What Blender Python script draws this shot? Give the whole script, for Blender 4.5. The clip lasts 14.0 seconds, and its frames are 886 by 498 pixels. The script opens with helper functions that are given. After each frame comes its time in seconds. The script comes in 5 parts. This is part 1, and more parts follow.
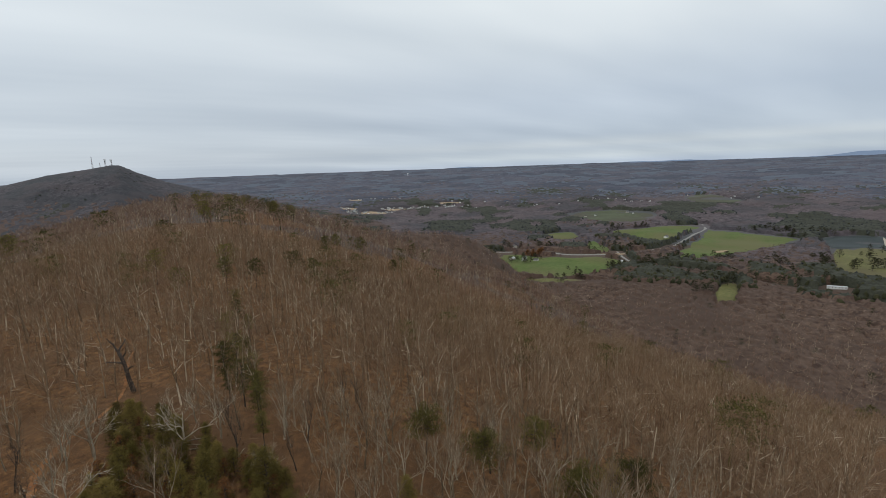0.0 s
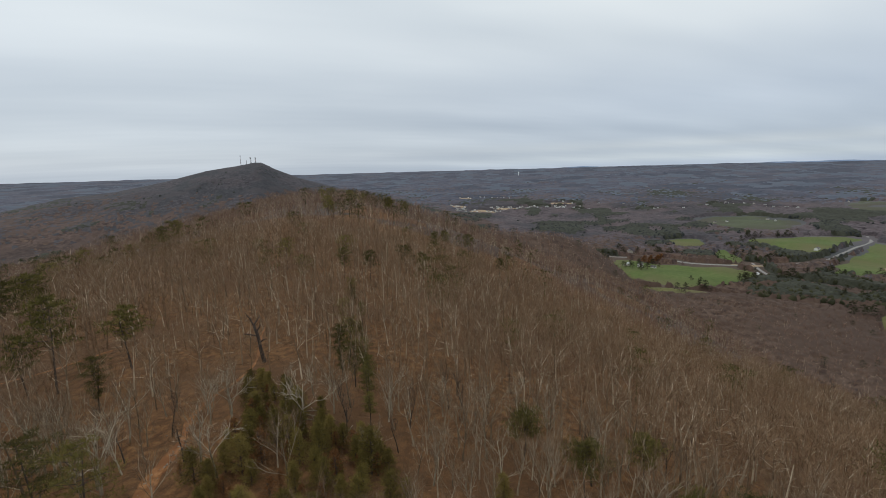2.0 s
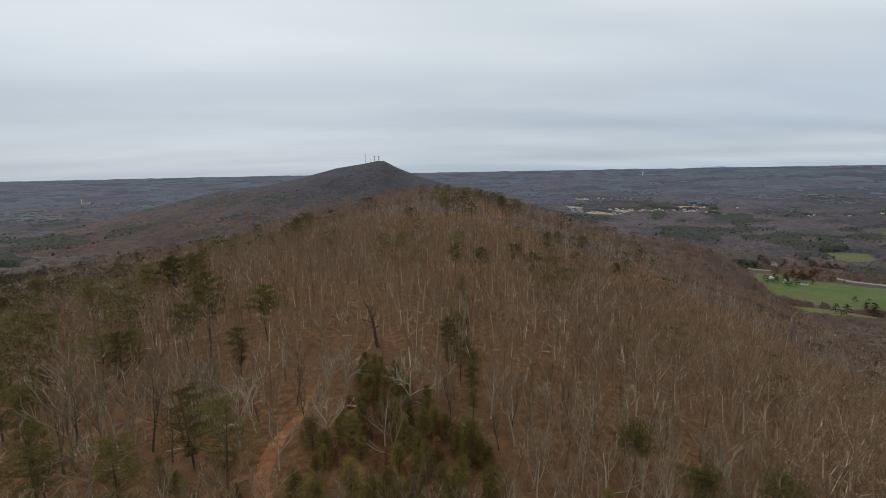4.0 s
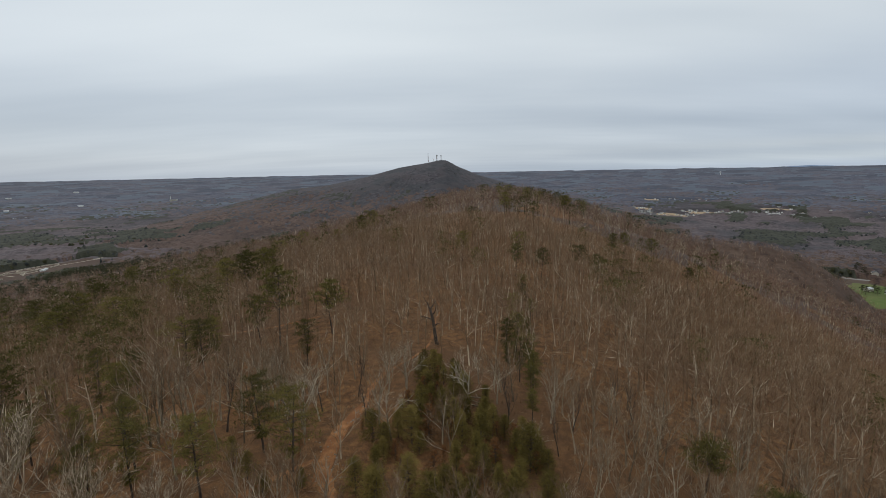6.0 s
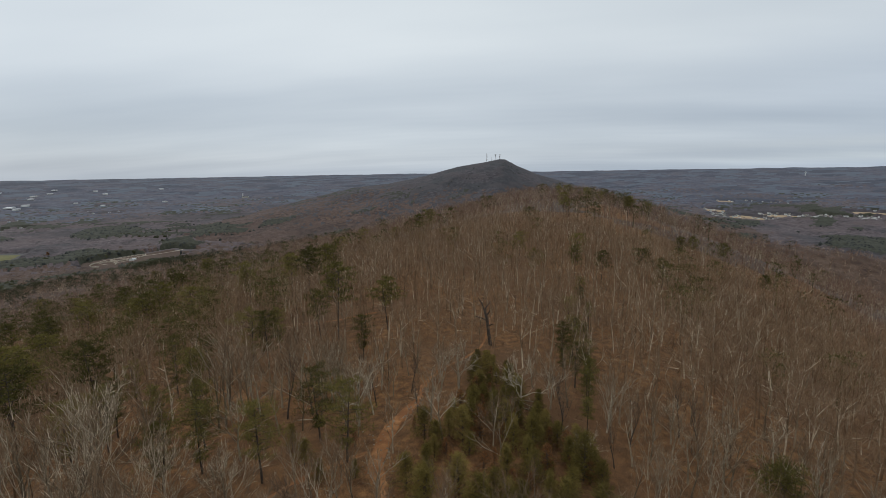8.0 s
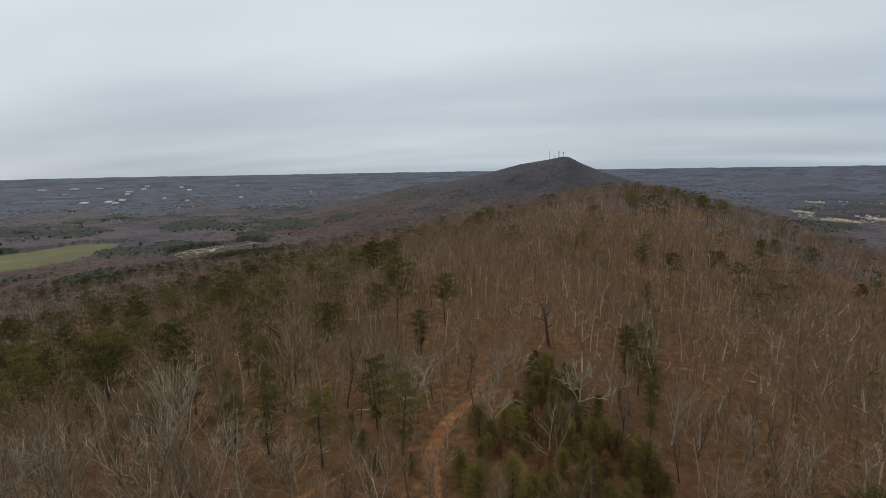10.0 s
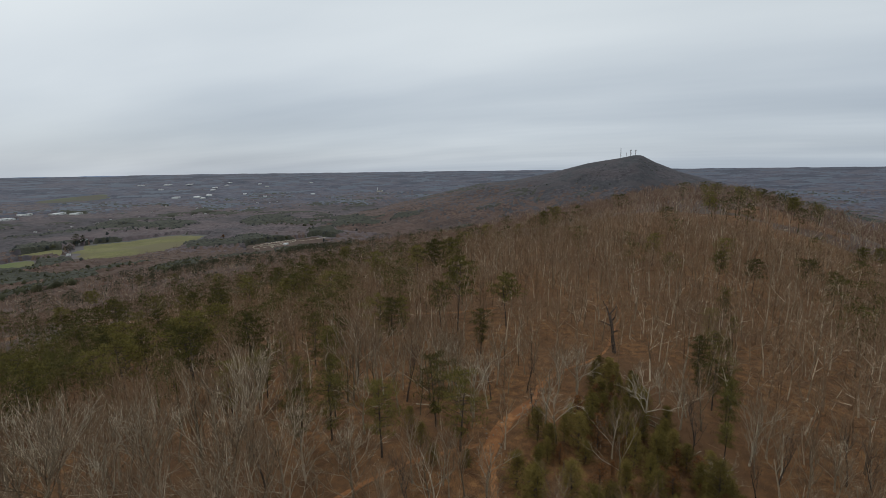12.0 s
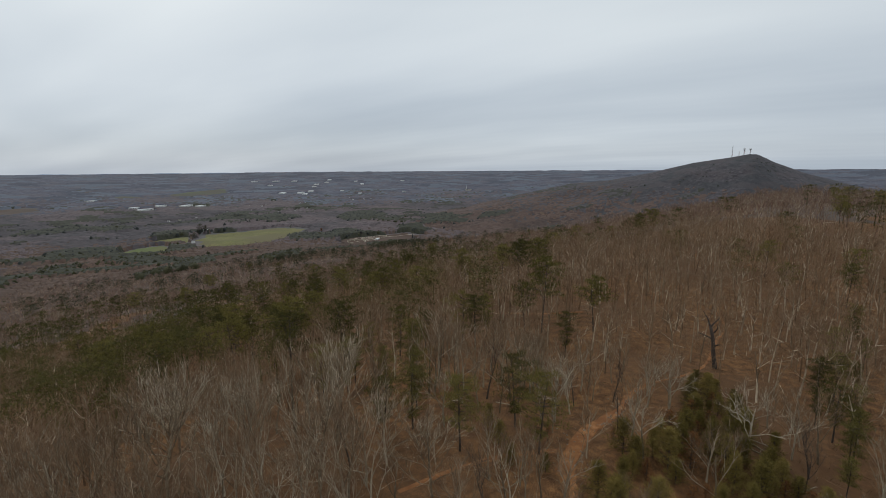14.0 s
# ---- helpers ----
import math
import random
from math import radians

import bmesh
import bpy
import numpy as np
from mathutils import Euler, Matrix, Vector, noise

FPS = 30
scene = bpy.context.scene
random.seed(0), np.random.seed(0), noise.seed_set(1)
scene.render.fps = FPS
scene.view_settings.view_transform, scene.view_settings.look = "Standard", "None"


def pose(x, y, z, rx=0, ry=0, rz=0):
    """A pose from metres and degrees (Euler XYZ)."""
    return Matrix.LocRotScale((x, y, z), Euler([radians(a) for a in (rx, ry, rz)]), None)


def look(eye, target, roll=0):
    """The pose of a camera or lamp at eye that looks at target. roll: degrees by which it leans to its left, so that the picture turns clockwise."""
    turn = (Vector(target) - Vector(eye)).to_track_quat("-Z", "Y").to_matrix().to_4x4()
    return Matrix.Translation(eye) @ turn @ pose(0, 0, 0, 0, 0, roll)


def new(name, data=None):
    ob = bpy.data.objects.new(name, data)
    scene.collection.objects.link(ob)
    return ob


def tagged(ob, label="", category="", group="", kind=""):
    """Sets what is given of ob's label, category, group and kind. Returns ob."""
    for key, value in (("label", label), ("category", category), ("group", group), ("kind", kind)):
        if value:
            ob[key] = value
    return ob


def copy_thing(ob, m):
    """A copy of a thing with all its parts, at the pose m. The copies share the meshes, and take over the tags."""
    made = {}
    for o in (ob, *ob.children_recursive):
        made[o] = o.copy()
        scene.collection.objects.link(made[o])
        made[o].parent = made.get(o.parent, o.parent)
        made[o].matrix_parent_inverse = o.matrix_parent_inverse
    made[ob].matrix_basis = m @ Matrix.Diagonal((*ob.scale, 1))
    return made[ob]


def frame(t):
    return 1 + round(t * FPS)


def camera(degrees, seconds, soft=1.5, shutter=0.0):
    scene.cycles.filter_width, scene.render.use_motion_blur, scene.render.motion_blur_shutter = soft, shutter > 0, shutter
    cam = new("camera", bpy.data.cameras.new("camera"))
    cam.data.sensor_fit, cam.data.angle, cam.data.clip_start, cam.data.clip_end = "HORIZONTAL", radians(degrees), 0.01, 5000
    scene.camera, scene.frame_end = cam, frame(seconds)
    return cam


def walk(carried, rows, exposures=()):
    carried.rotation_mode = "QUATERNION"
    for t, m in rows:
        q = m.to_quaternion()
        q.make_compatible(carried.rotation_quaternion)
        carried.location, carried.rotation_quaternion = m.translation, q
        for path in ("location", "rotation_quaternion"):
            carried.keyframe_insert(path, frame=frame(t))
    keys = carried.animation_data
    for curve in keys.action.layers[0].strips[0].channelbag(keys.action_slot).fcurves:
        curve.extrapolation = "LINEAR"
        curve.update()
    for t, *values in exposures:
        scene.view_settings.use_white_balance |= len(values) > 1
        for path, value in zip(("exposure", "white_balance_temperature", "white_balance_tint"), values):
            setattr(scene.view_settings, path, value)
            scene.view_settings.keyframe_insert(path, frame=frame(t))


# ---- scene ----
cam = camera(87.57, 14.0, soft=0.7)

# seconds, place of the camera, its bearing (to the left of the ridge's line), tilt and lean
PATH = [
    (0.0, -0.00, 0.00, 33.01, -34.46, -10.10, -2.06),
    (0.5, -0.06, 0.05, 32.93, -31.31, -10.06, -1.93),
    (1.0, -0.09, 0.06, 32.86, -28.22, -9.99, -1.84),
    (1.5, -0.11, 0.04, 32.79, -24.97, -9.92, -1.68),
    (2.0, -0.12, 0.01, 32.75, -21.08, -9.81, -1.60),
    (2.5, -0.13, -0.03, 32.72, -17.10, -9.75, -1.42),
    (3.0, -0.12, -0.08, 32.69, -13.21, -9.69, -1.27),
    (3.5, -0.11, -0.16, 32.65, -9.88, -9.64, -1.14),
    (6.0, -0.35, 0.14, 32.43, 0.31, -9.57, -1.12),
    (6.5, -0.34, 0.20, 32.44, 2.19, -9.56, -1.02),
    (7.0, -0.31, 0.23, 32.47, 3.89, -9.55, -1.07),
    (7.5, -0.26, 0.24, 32.52, 5.73, -9.55, -1.02),
    (8.0, -0.19, 0.22, 32.55, 7.40, -9.55, -0.96),
    (10.5, -0.16, 0.22, 32.58, 17.14, -9.71, -0.86),
    (11.0, -0.17, 0.22, 32.58, 19.43, -9.69, -0.77),
    (11.5, -0.17, 0.21, 32.57, 20.99, -9.75, -0.75),
    (12.0, -0.16, 0.20, 32.53, 22.69, -9.78, -0.69),
    (12.5, -0.15, 0.17, 32.46, 24.71, -9.77, -0.62),
    (13.0, -0.12, 0.13, 32.40, 27.34, -9.81, -0.51),
    (13.5, -0.07, 0.09, 32.36, 30.20, -9.81, -0.37),
    (14.0, 0.01, 0.05, 32.31, 33.49, -9.80, -0.34),
]


def heading(x, y, z, yaw, tilt, lean):
    a, e = radians(yaw), radians(tilt)
    eye = Vector((x, y, z))
    return look(eye, eye + 100 * Vector((-math.sin(a) * math.cos(e), math.cos(a) * math.cos(e), math.sin(e))), lean)


walk(cam, [(t, heading(*p)) for t, *p in PATH], [(0.0, -0.02), (3.0, -0.04), (8.0, -0.10), (14.0, -0.17)])

# ---------------------------------------------------------------- sky and light
SUN_UP, SUN_ROUND = radians(48), radians(-60)


def make_world():
    w = bpy.data.worlds.new("overcast_sky")
    scene.world = w
    w.use_nodes = True
    nt = w.node_tree
    nt.nodes.clear()
    N = nt.nodes.new
    link = nt.links.new
    out, bg = N("ShaderNodeOutputWorld"), N("ShaderNodeBackground")
    sky = N("ShaderNodeTexSky")
    sky.sky_type, sky.sun_disc = "NISHITA", False
    sky.sun_elevation, sky.sun_rotation = SUN_UP, SUN_ROUND
    dim = N("ShaderNodeMix")
    dim.data_type, dim.blend_type = "RGBA", "MULTIPLY"
    dim.inputs[0].default_value = 1
    dim.inputs[7].default_value = (0.11, 0.11, 0.11, 1)
    link(sky.outputs[0], dim.inputs[6])
    geo = N("ShaderNodeTexCoord")
    sep = N("ShaderNodeSeparateXYZ")
    link(geo.outputs["Generated"], sep.inputs[0])

    def calc(op, a, b):
        n = N("ShaderNodeMath")
        n.operation = op
        for i, v in enumerate((a, b)):
            if isinstance(v, (int, float)):
                n.inputs[i].default_value = v
            else:
                link(v, n.inputs[i])
        return n.outputs[0]

    up = calc("MAXIMUM", sep.outputs[2], 0.0)
    deep = calc("ADD", up, 0.10)
    flat = N("ShaderNodeCombineXYZ")
    link(calc("DIVIDE", sep.outputs[0], deep), flat.inputs[0])
    link(calc("DIVIDE", sep.outputs[1], deep), flat.inputs[1])
    turn = N("ShaderNodeMapping")
    turn.inputs["Rotation"].default_value = (0, 0, radians(20))
    turn.inputs["Scale"].default_value = (0.16, 0.46, 1)
    link(flat.outputs[0], turn.inputs[0])
    cloud = N("ShaderNodeTexNoise")
    cloud.inputs["Scale"].default_value, cloud.inputs["Detail"].default_value = 1.0, 5
    cloud.inputs["Roughness"].default_value = 0.42
    link(turn.outputs[0], cloud.inputs["Vector"])
    shade = N("ShaderNodeValToRGB")
    shade.color_ramp.elements[0].position, shade.color_ramp.elements[0].color = 0.36, (0.84, 0.86, 0.885, 1)
    shade.color_ramp.elements[1].position, shade.color_ramp.elements[1].color = 0.66, (1.09, 1.085, 1.075, 1)
    link(cloud.outputs[0], shade.inputs[0])
    mass = N("ShaderNodeTexNoise")
    mass.inputs["Scale"].default_value, mass.inputs["Detail"].default_value = 2.1, 3
    link(turn.outputs[0], mass.inputs["Vector"])
    soft = N("ShaderNodeValToRGB")
    soft.color_ramp.elements[0].position, soft.color_ramp.elements[0].color = 0.36, (0.945, 0.952, 0.965, 1)
    soft.color_ramp.elements[1].position, soft.color_ramp.elements[1].color = 0.64, (1.045, 1.04, 1.035, 1)
    link(mass.outputs[0], soft.inputs[0])
    blend = N("ShaderNodeMix")
    blend.data_type, blend.blend_type = "RGBA", "MULTIPLY"
    blend.inputs[0].default_value = 1
    link(shade.outputs[0], blend.inputs[6])
    link(soft.outputs[0], blend.inputs[7])
    bank = N("ShaderNodeValToRGB")
    be = bank.color_ramp.elements
    be[0].position, be[0].color = 0.0, (1.0, 1.02, 1.05, 1)
    be[1].position, be[1].color = 0.24, (1, 1, 1, 1)
    for p, c in ((0.012, (1.16, 1.15, 1.10, 1)), (0.026, (1.0, 1.02, 1.03, 1)), (0.036, (1.10, 1.09, 1.06, 1)), (0.052, (0.90, 0.93, 0.97, 1)), (0.12, (0.86, 0.89, 0.94, 1))):
        be.new(p).color = c
    link(up, bank.inputs[0])
    east = N("ShaderNodeMapRange")
    east.interpolation_type = "SMOOTHSTEP"
    east.inputs["From Min"].default_value, east.inputs["From Max"].default_value = 0.15, 0.80
    link(sep.outputs[0], east.inputs["Value"])
    low = N("ShaderNodeMix")
    low.data_type, low.blend_type = "RGBA", "MULTIPLY"
    link(east.outputs[0], low.inputs[0])
    link(blend.outputs[2], low.inputs[6])
    link(bank.outputs[0], low.inputs[7])
    rise = N("ShaderNodeValToRGB")
    el = rise.color_ramp.elements
    el[0].position, el[0].color = 0.0, (0.50, 0.575, 0.665, 1)
    el[1].position, el[1].color = 0.9, (0.82, 0.87, 0.89, 1)
    for p, c in ((0.03, (0.56, 0.625, 0.70, 1)), (0.10, (0.60, 0.66, 0.725, 1)), (0.30, (0.83, 0.885, 0.905, 1))):
        e = el.new(p)
        e.color = c
    link(up, rise.inputs[0])
    mul = N("ShaderNodeMix")
    mul.data_type, mul.blend_type = "RGBA", "MULTIPLY"
    mul.inputs[0].default_value = 1
    link(rise.outputs[0], mul.inputs[6])
    link(low.outputs[2], mul.inputs[7])
    mix = N("ShaderNodeMix")
    mix.data_type = "RGBA"
    mix.inputs[0].default_value = 0.90
    link(dim.outputs[2], mix.inputs[6])
    link(mul.outputs[2], mix.inputs[7])
    link(mix.outputs[2], bg.inputs[0])
    bg.inputs[1].default_value = 1.0
    link(bg.outputs[0], out.inputs[0])


make_world()
sun = new("sun", bpy.data.lights.new("sun", "SUN"))
sun.data.energy, sun.data.angle, sun.data.color = 0.8, radians(14), (1.0, 0.96, 0.9)
sun.matrix_world = look((-400, 300, 900), (-400 + math.sin(SUN_ROUND) * -1, 300 - math.cos(SUN_ROUND), 900 - math.tan(SUN_UP)))


# ---------------------------------------------------------------- materials
def material(name, stops, size=1.0, fine=8.0, rough=0.9, bump=0.0, vary=0.0, island=0.0, metal=0.0, broad=None, cell=0.0, leaf=0.0):
    """A noisy surface: colour stops over a noise of that size in metres, a finer noise on it, and a shift by object or by piece."""
    m = bpy.data.materials.new(name)
    m.use_nodes = True
    nt = m.node_tree
    N, link = nt.nodes.new, nt.links.new
    bsdf = nt.nodes["Principled BSDF"]
    bsdf.inputs["Roughness"].default_value, bsdf.inputs["Metallic"].default_value = rough, metal
    bsdf.inputs["Specular IOR Level"].default_value = 0.25
    geo = N("ShaderNodeNewGeometry")
    a, b = N("ShaderNodeTexNoise"), N("ShaderNodeTexNoise")
    for n, s in ((a, 1 / size), (b, fine / size)):
        n.inputs["Scale"].default_value, n.inputs["Detail"].default_value = s, 5
        link(geo.outputs["Position"], n.inputs["Vector"])
    add = N("ShaderNodeMath")
    add.operation = "MULTIPLY_ADD"
    add.inputs[1].default_value = 0.5
    link(b.outputs[0], add.inputs[0])
    half = N("ShaderNodeMath")
    half.operation = "MULTIPLY"
    half.inputs[1].default_value = 0.5
    link(a.outputs[0], half.inputs[0])
    link(half.outputs[0], add.inputs[2])
    value = add.outputs[0]
    for amount, source in ((vary, "object"), (island, "island")):
        if amount:
            src = N("ShaderNodeObjectInfo").outputs["Random"] if source == "object" else geo.outputs["Random Per Island"]
            n = N("ShaderNodeMath")
            n.operation = "MULTIPLY_ADD"
            n.inputs[1].default_value = amount
            link(src, n.inputs[0])
            n2 = N("ShaderNodeMath")
            n2.operation = "SUBTRACT"
            n2.inputs[1].default_value = amount / 2
            link(value, n2.inputs[0])
            link(n2.outputs[0], n.inputs[2])
            value = n.outputs[0]
    if cell:
        vor = N("ShaderNodeTexVoronoi")
        vor.voronoi_dimensions = "2D"
        vor.inputs["Scale"].default_value = 1 / cell
        link(geo.outputs["Position"], vor.inputs["Vector"])
        sep = N("ShaderNodeSeparateColor")
        link(vor.outputs["Color"], sep.inputs[0])
        n = N("ShaderNodeMath")
        n.operation = "MULTIPLY_ADD"
        n.inputs[1].default_value = 0.16
        link(sep.outputs[0], n.inputs[0])
        n2 = N("ShaderNodeMath")
        n2.operation = "SUBTRACT"
        n2.inputs[1].default_value = 0.08
        link(value, n2.inputs[0])
        link(n2.outputs[0], n.inputs[2])
        value = n.outputs[0]
    ramp_node = N("ShaderNodeValToRGB")
    els = ramp_node.color_ramp.elements
    els[0].position, els[0].color = stops[0][0], (*stops[0][1], 1)
    els[1].position, els[1].color = stops[-1][0], (*stops[-1][1], 1)
    for p, c in stops[1:-1]:
        els.new(p).color = (*c, 1)
    link(value, ramp_node.inputs[0])
    colour = ramp_node.outputs[0]
    for metres, tint in ([broad] if isinstance(broad, tuple) else broad or []):
        n = N("ShaderNodeTexNoise")
        n.inputs["Scale"].default_value, n.inputs["Detail"].default_value = 1 / metres, 5
        link(geo.outputs["Position"], n.inputs["Vector"])
        r2 = N("ShaderNodeValToRGB")
        r2.color_ramp.elements[0].position, r2.color_ramp.elements[1].position = (0.42, 0.62) if isinstance(broad, tuple) else (0.49, 0.58)
        link(n.outputs[0], r2.inputs[0])
        mx = N("ShaderNodeMix")
        mx.data_type = "RGBA"
        part_ = N("ShaderNodeMath")
        part_.operation = "MULTIPLY"
        part_.inputs[1].default_value = 1.0 if isinstance(broad, tuple) else 0.6
        link(r2.outputs[0], part_.inputs[0])
        link(part_.outputs[0], mx.inputs[0])
        link(colour, mx.inputs[6])
        mx.inputs[7].default_value = (*tint, 1)
        colour = mx.outputs[2]
    link(colour, bsdf.inputs["Base Color"])
    if leaf:
        thin, both = N("ShaderNodeBsdfTranslucent"), N("ShaderNodeMixShader")
        link(colour, thin.inputs["Color"])
        both.inputs[0].default_value = leaf
        link(bsdf.outputs[0], both.inputs[1])
        link(thin.outputs[0], both.inputs[2])
        link(both.outputs[0], nt.nodes["Material Output"].inputs["Surface"])
    if bump:
        bn = N("ShaderNodeBump")
        bn.inputs["Strength"].default_value, bn.inputs["Distance"].default_value = 0.6, bump
        link(b.outputs[0], bn.inputs["Height"])
        link(bn.outputs[0], bsdf.inputs["Normal"])
    return m


LITTER = material("leaf_litter", [(0.36, (0.056, 0.025, 0.010)), (0.5, (0.140, 0.067, 0.026)), (0.62, (0.27, 0.138, 0.054))], 1.3, 9, bump=0.2, broad=(45, (0.106, 0.055, 0.025)))
DIRT = material("trail_dirt", [(0.36, (0.14, 0.058, 0.021)), (0.5, (0.29, 0.128, 0.048)), (0.64, (0.44, 0.225, 0.10))], 1.1, 7, bump=0.06, broad=(3.0, (0.20, 0.084, 0.032)))
BARK = material("grey_bark", [(0.25, (0.12, 0.090, 0.058)), (0.5, (0.24, 0.187, 0.126)), (0.75, (0.42, 0.345, 0.25))], 0.9, 6, vary=0.6, bump=0.02)
PALE_BARK = material("lichen_bark", [(0.25, (0.18, 0.145, 0.100)), (0.5, (0.32, 0.268, 0.196)), (0.75, (0.52, 0.455, 0.35))], 0.7, 6, vary=0.4, bump=0.02)
DARK_BARK = material("dark_bark", [(0.3, (0.035, 0.026, 0.022)), (0.7, (0.10, 0.078, 0.064))], 0.6, 7, vary=0.2, bump=0.03)
PALE_LIMBS = material("pale_limbs", [(0.2, (0.13, 0.090, 0.056)), (0.5, (0.27, 0.203, 0.137)), (0.8, (0.60, 0.50, 0.37))], 6, 3, island=0.7)
TWIGS = material("bare_twigs", [(0.15, (0.112, 0.066, 0.036)), (0.5, (0.208, 0.131, 0.076)), (0.75, (0.29, 0.195, 0.120)), (0.93, (0.42, 0.315, 0.21))], 7, 3, island=0.45)
FAR_TWIGS = material("fine_twigs", [(0.2, (0.115, 0.067, 0.045)), (0.5, (0.198, 0.121, 0.084)), (0.78, (0.285, 0.187, 0.132)), (0.9, (0.41, 0.30, 0.225))], 9, 4, island=0.5)
# These two are darkened: shade among the twigs is put into the colour.
SLOPE_WOODS = material("slope_woods", [(0.34, (0.042, 0.024, 0.017)), (0.5, (0.084, 0.052, 0.037)), (0.66, (0.132, 0.088, 0.064))], 10, 3, bump=0.5, broad=(120, (0.072, 0.045, 0.033)), cell=7)
WOODS = material("bare_woods", [(0.34, (0.034, 0.021, 0.017)), (0.5, (0.076, 0.049, 0.040)), (0.66, (0.124, 0.084, 0.070))], 10, 3, bump=0.5, broad=[(150, (0.046, 0.032, 0.028)), (60, (0.092, 0.060, 0.049))], cell=8)
# Aerial haze is painted into the next three: the further, the bluer.
HAZY_WOODS = material("hazy_woods", [(0.34, (0.038, 0.031, 0.034)), (0.5, (0.080, 0.064, 0.069)), (0.66, (0.126, 0.101, 0.107))], 18, 3, bump=0.6, broad=[(110, (0.104, 0.078, 0.079)), (260, (0.034, 0.035, 0.041))], cell=12)
RIM_HAZE_WOODS = material("horizon_haze_woods", [(0.34, (0.044, 0.048, 0.070)), (0.5, (0.074, 0.077, 0.104)), (0.66, (0.106, 0.108, 0.138))], 45, 4, broad=[(120, (0.098, 0.087, 0.102)), (300, (0.032, 0.041, 0.062))], cell=24)
RIM_HAZE_PINES = material("horizon_haze_pines", [(0.2, (0.062, 0.074, 0.100)), (0.5, (0.082, 0.096, 0.126)), (0.8, (0.11, 0.124, 0.152))], 300, 3, island=0.4)
# Mountain pines and woods have a blue-grey cast of haze in their colour.
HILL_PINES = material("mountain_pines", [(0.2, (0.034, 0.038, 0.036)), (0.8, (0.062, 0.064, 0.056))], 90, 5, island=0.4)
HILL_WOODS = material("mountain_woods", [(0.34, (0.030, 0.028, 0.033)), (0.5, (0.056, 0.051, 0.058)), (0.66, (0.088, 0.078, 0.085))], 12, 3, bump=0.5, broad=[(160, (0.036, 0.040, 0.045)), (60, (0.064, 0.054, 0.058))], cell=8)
NEEDLES = material("pine_needles", [(0.2, (0.052, 0.048, 0.013)), (0.5, (0.106, 0.094, 0.025)), (0.8, (0.18, 0.150, 0.042))], 2.5, 4, island=0.45, vary=0.6, leaf=0.3)
YOUNG_NEEDLES = material("young_needles", [(0.2, (0.105, 0.082, 0.022)), (0.5, (0.185, 0.146, 0.038)), (0.8, (0.27, 0.205, 0.062))], 1.8, 4, island=0.45, vary=0.7, leaf=0.4)
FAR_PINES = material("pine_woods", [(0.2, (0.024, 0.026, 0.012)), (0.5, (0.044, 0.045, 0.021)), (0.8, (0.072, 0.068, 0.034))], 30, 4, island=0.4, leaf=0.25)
# Greyer, bluer needles than the nearer pines: haze mixed into the colour.
HAZY_PINES = material("hazy_pine_woods", [(0.2, (0.022, 0.026, 0.025)), (0.5, (0.036, 0.041, 0.039)), (0.8, (0.056, 0.060, 0.057))], 120, 4, island=0.4)
EVERGREEN = material("evergreen_canopy", [(0.3, (0.020, 0.022, 0.014)), (0.5, (0.034, 0.036, 0.024)), (0.7, (0.052, 0.053, 0.037))], 9, 3, bump=0.6, cell=8)
RUST = material("dead_leaves", [(0.25, (0.12, 0.052, 0.020)), (0.6, (0.22, 0.098, 0.036)), (0.8, (0.30, 0.16, 0.06))], 1.5, 4, island=0.5, leaf=0.35)
GRASS = material("green_pasture", [(0.3, (0.060, 0.090, 0.020)), (0.5, (0.088, 0.122, 0.030)), (0.7, (0.122, 0.146, 0.046))], 45, 6, broad=(120, (0.120, 0.118, 0.046)))
DRY_GRASS = material("winter_grass", [(0.3, (0.088, 0.090, 0.030)), (0.5, (0.135, 0.132, 0.045)), (0.7, (0.18, 0.168, 0.068))], 35, 6, broad=(90, (0.12, 0.105, 0.050)))
DULL_GRASS = material("far_pasture", [(0.3, (0.058, 0.070, 0.036)), (0.7, (0.095, 0.104, 0.058))], 70, 5, broad=(160, (0.075, 0.068, 0.048)))
CLEARED = material("cleared_soil", [(0.3, (0.24, 0.17, 0.105)), (0.7, (0.42, 0.32, 0.21))], 30, 6)
ASPHALT = material("worn_asphalt", [(0.3, (0.20, 0.19, 0.18)), (0.7, (0.31, 0.295, 0.275))], 12, 6)
GRAVEL = material("pale_gravel", [(0.3, (0.33, 0.28, 0.22)), (0.7, (0.50, 0.44, 0.36))], 8, 6)
STONE = material("pale_rock", [(0.3, (0.15, 0.12, 0.09)), (0.7, (0.34, 0.29, 0.23))], 0.5, 6, vary=0.3, bump=0.02)
WHITE = material("white_siding", [(0.3, (0.66, 0.66, 0.64)), (0.7, (0.80, 0.80, 0.78))], 5, 6, vary=0.15)
BEIGE = material("beige_siding", [(0.3, (0.42, 0.38, 0.32)), (0.7, (0.56, 0.52, 0.45))], 5, 6, vary=0.3)
BRICK = material("red_brick", [(0.3, (0.20, 0.085, 0.06)), (0.7, (0.31, 0.14, 0.10))], 3, 8, vary=0.2)
ROOF = material("grey_shingles", [(0.3, (0.075, 0.073, 0.075)), (0.7, (0.17, 0.165, 0.165))], 3, 8, vary=0.5)
METAL_ROOF = material("pale_metal_roof", [(0.3, (0.50, 0.52, 0.54)), (0.7, (0.66, 0.67, 0.68))], 12, 5, rough=0.5)
PANE = material("dark_glass", [(0.3, (0.03, 0.035, 0.04)), (0.7, (0.05, 0.055, 0.06))], 3, 4, rough=0.1)
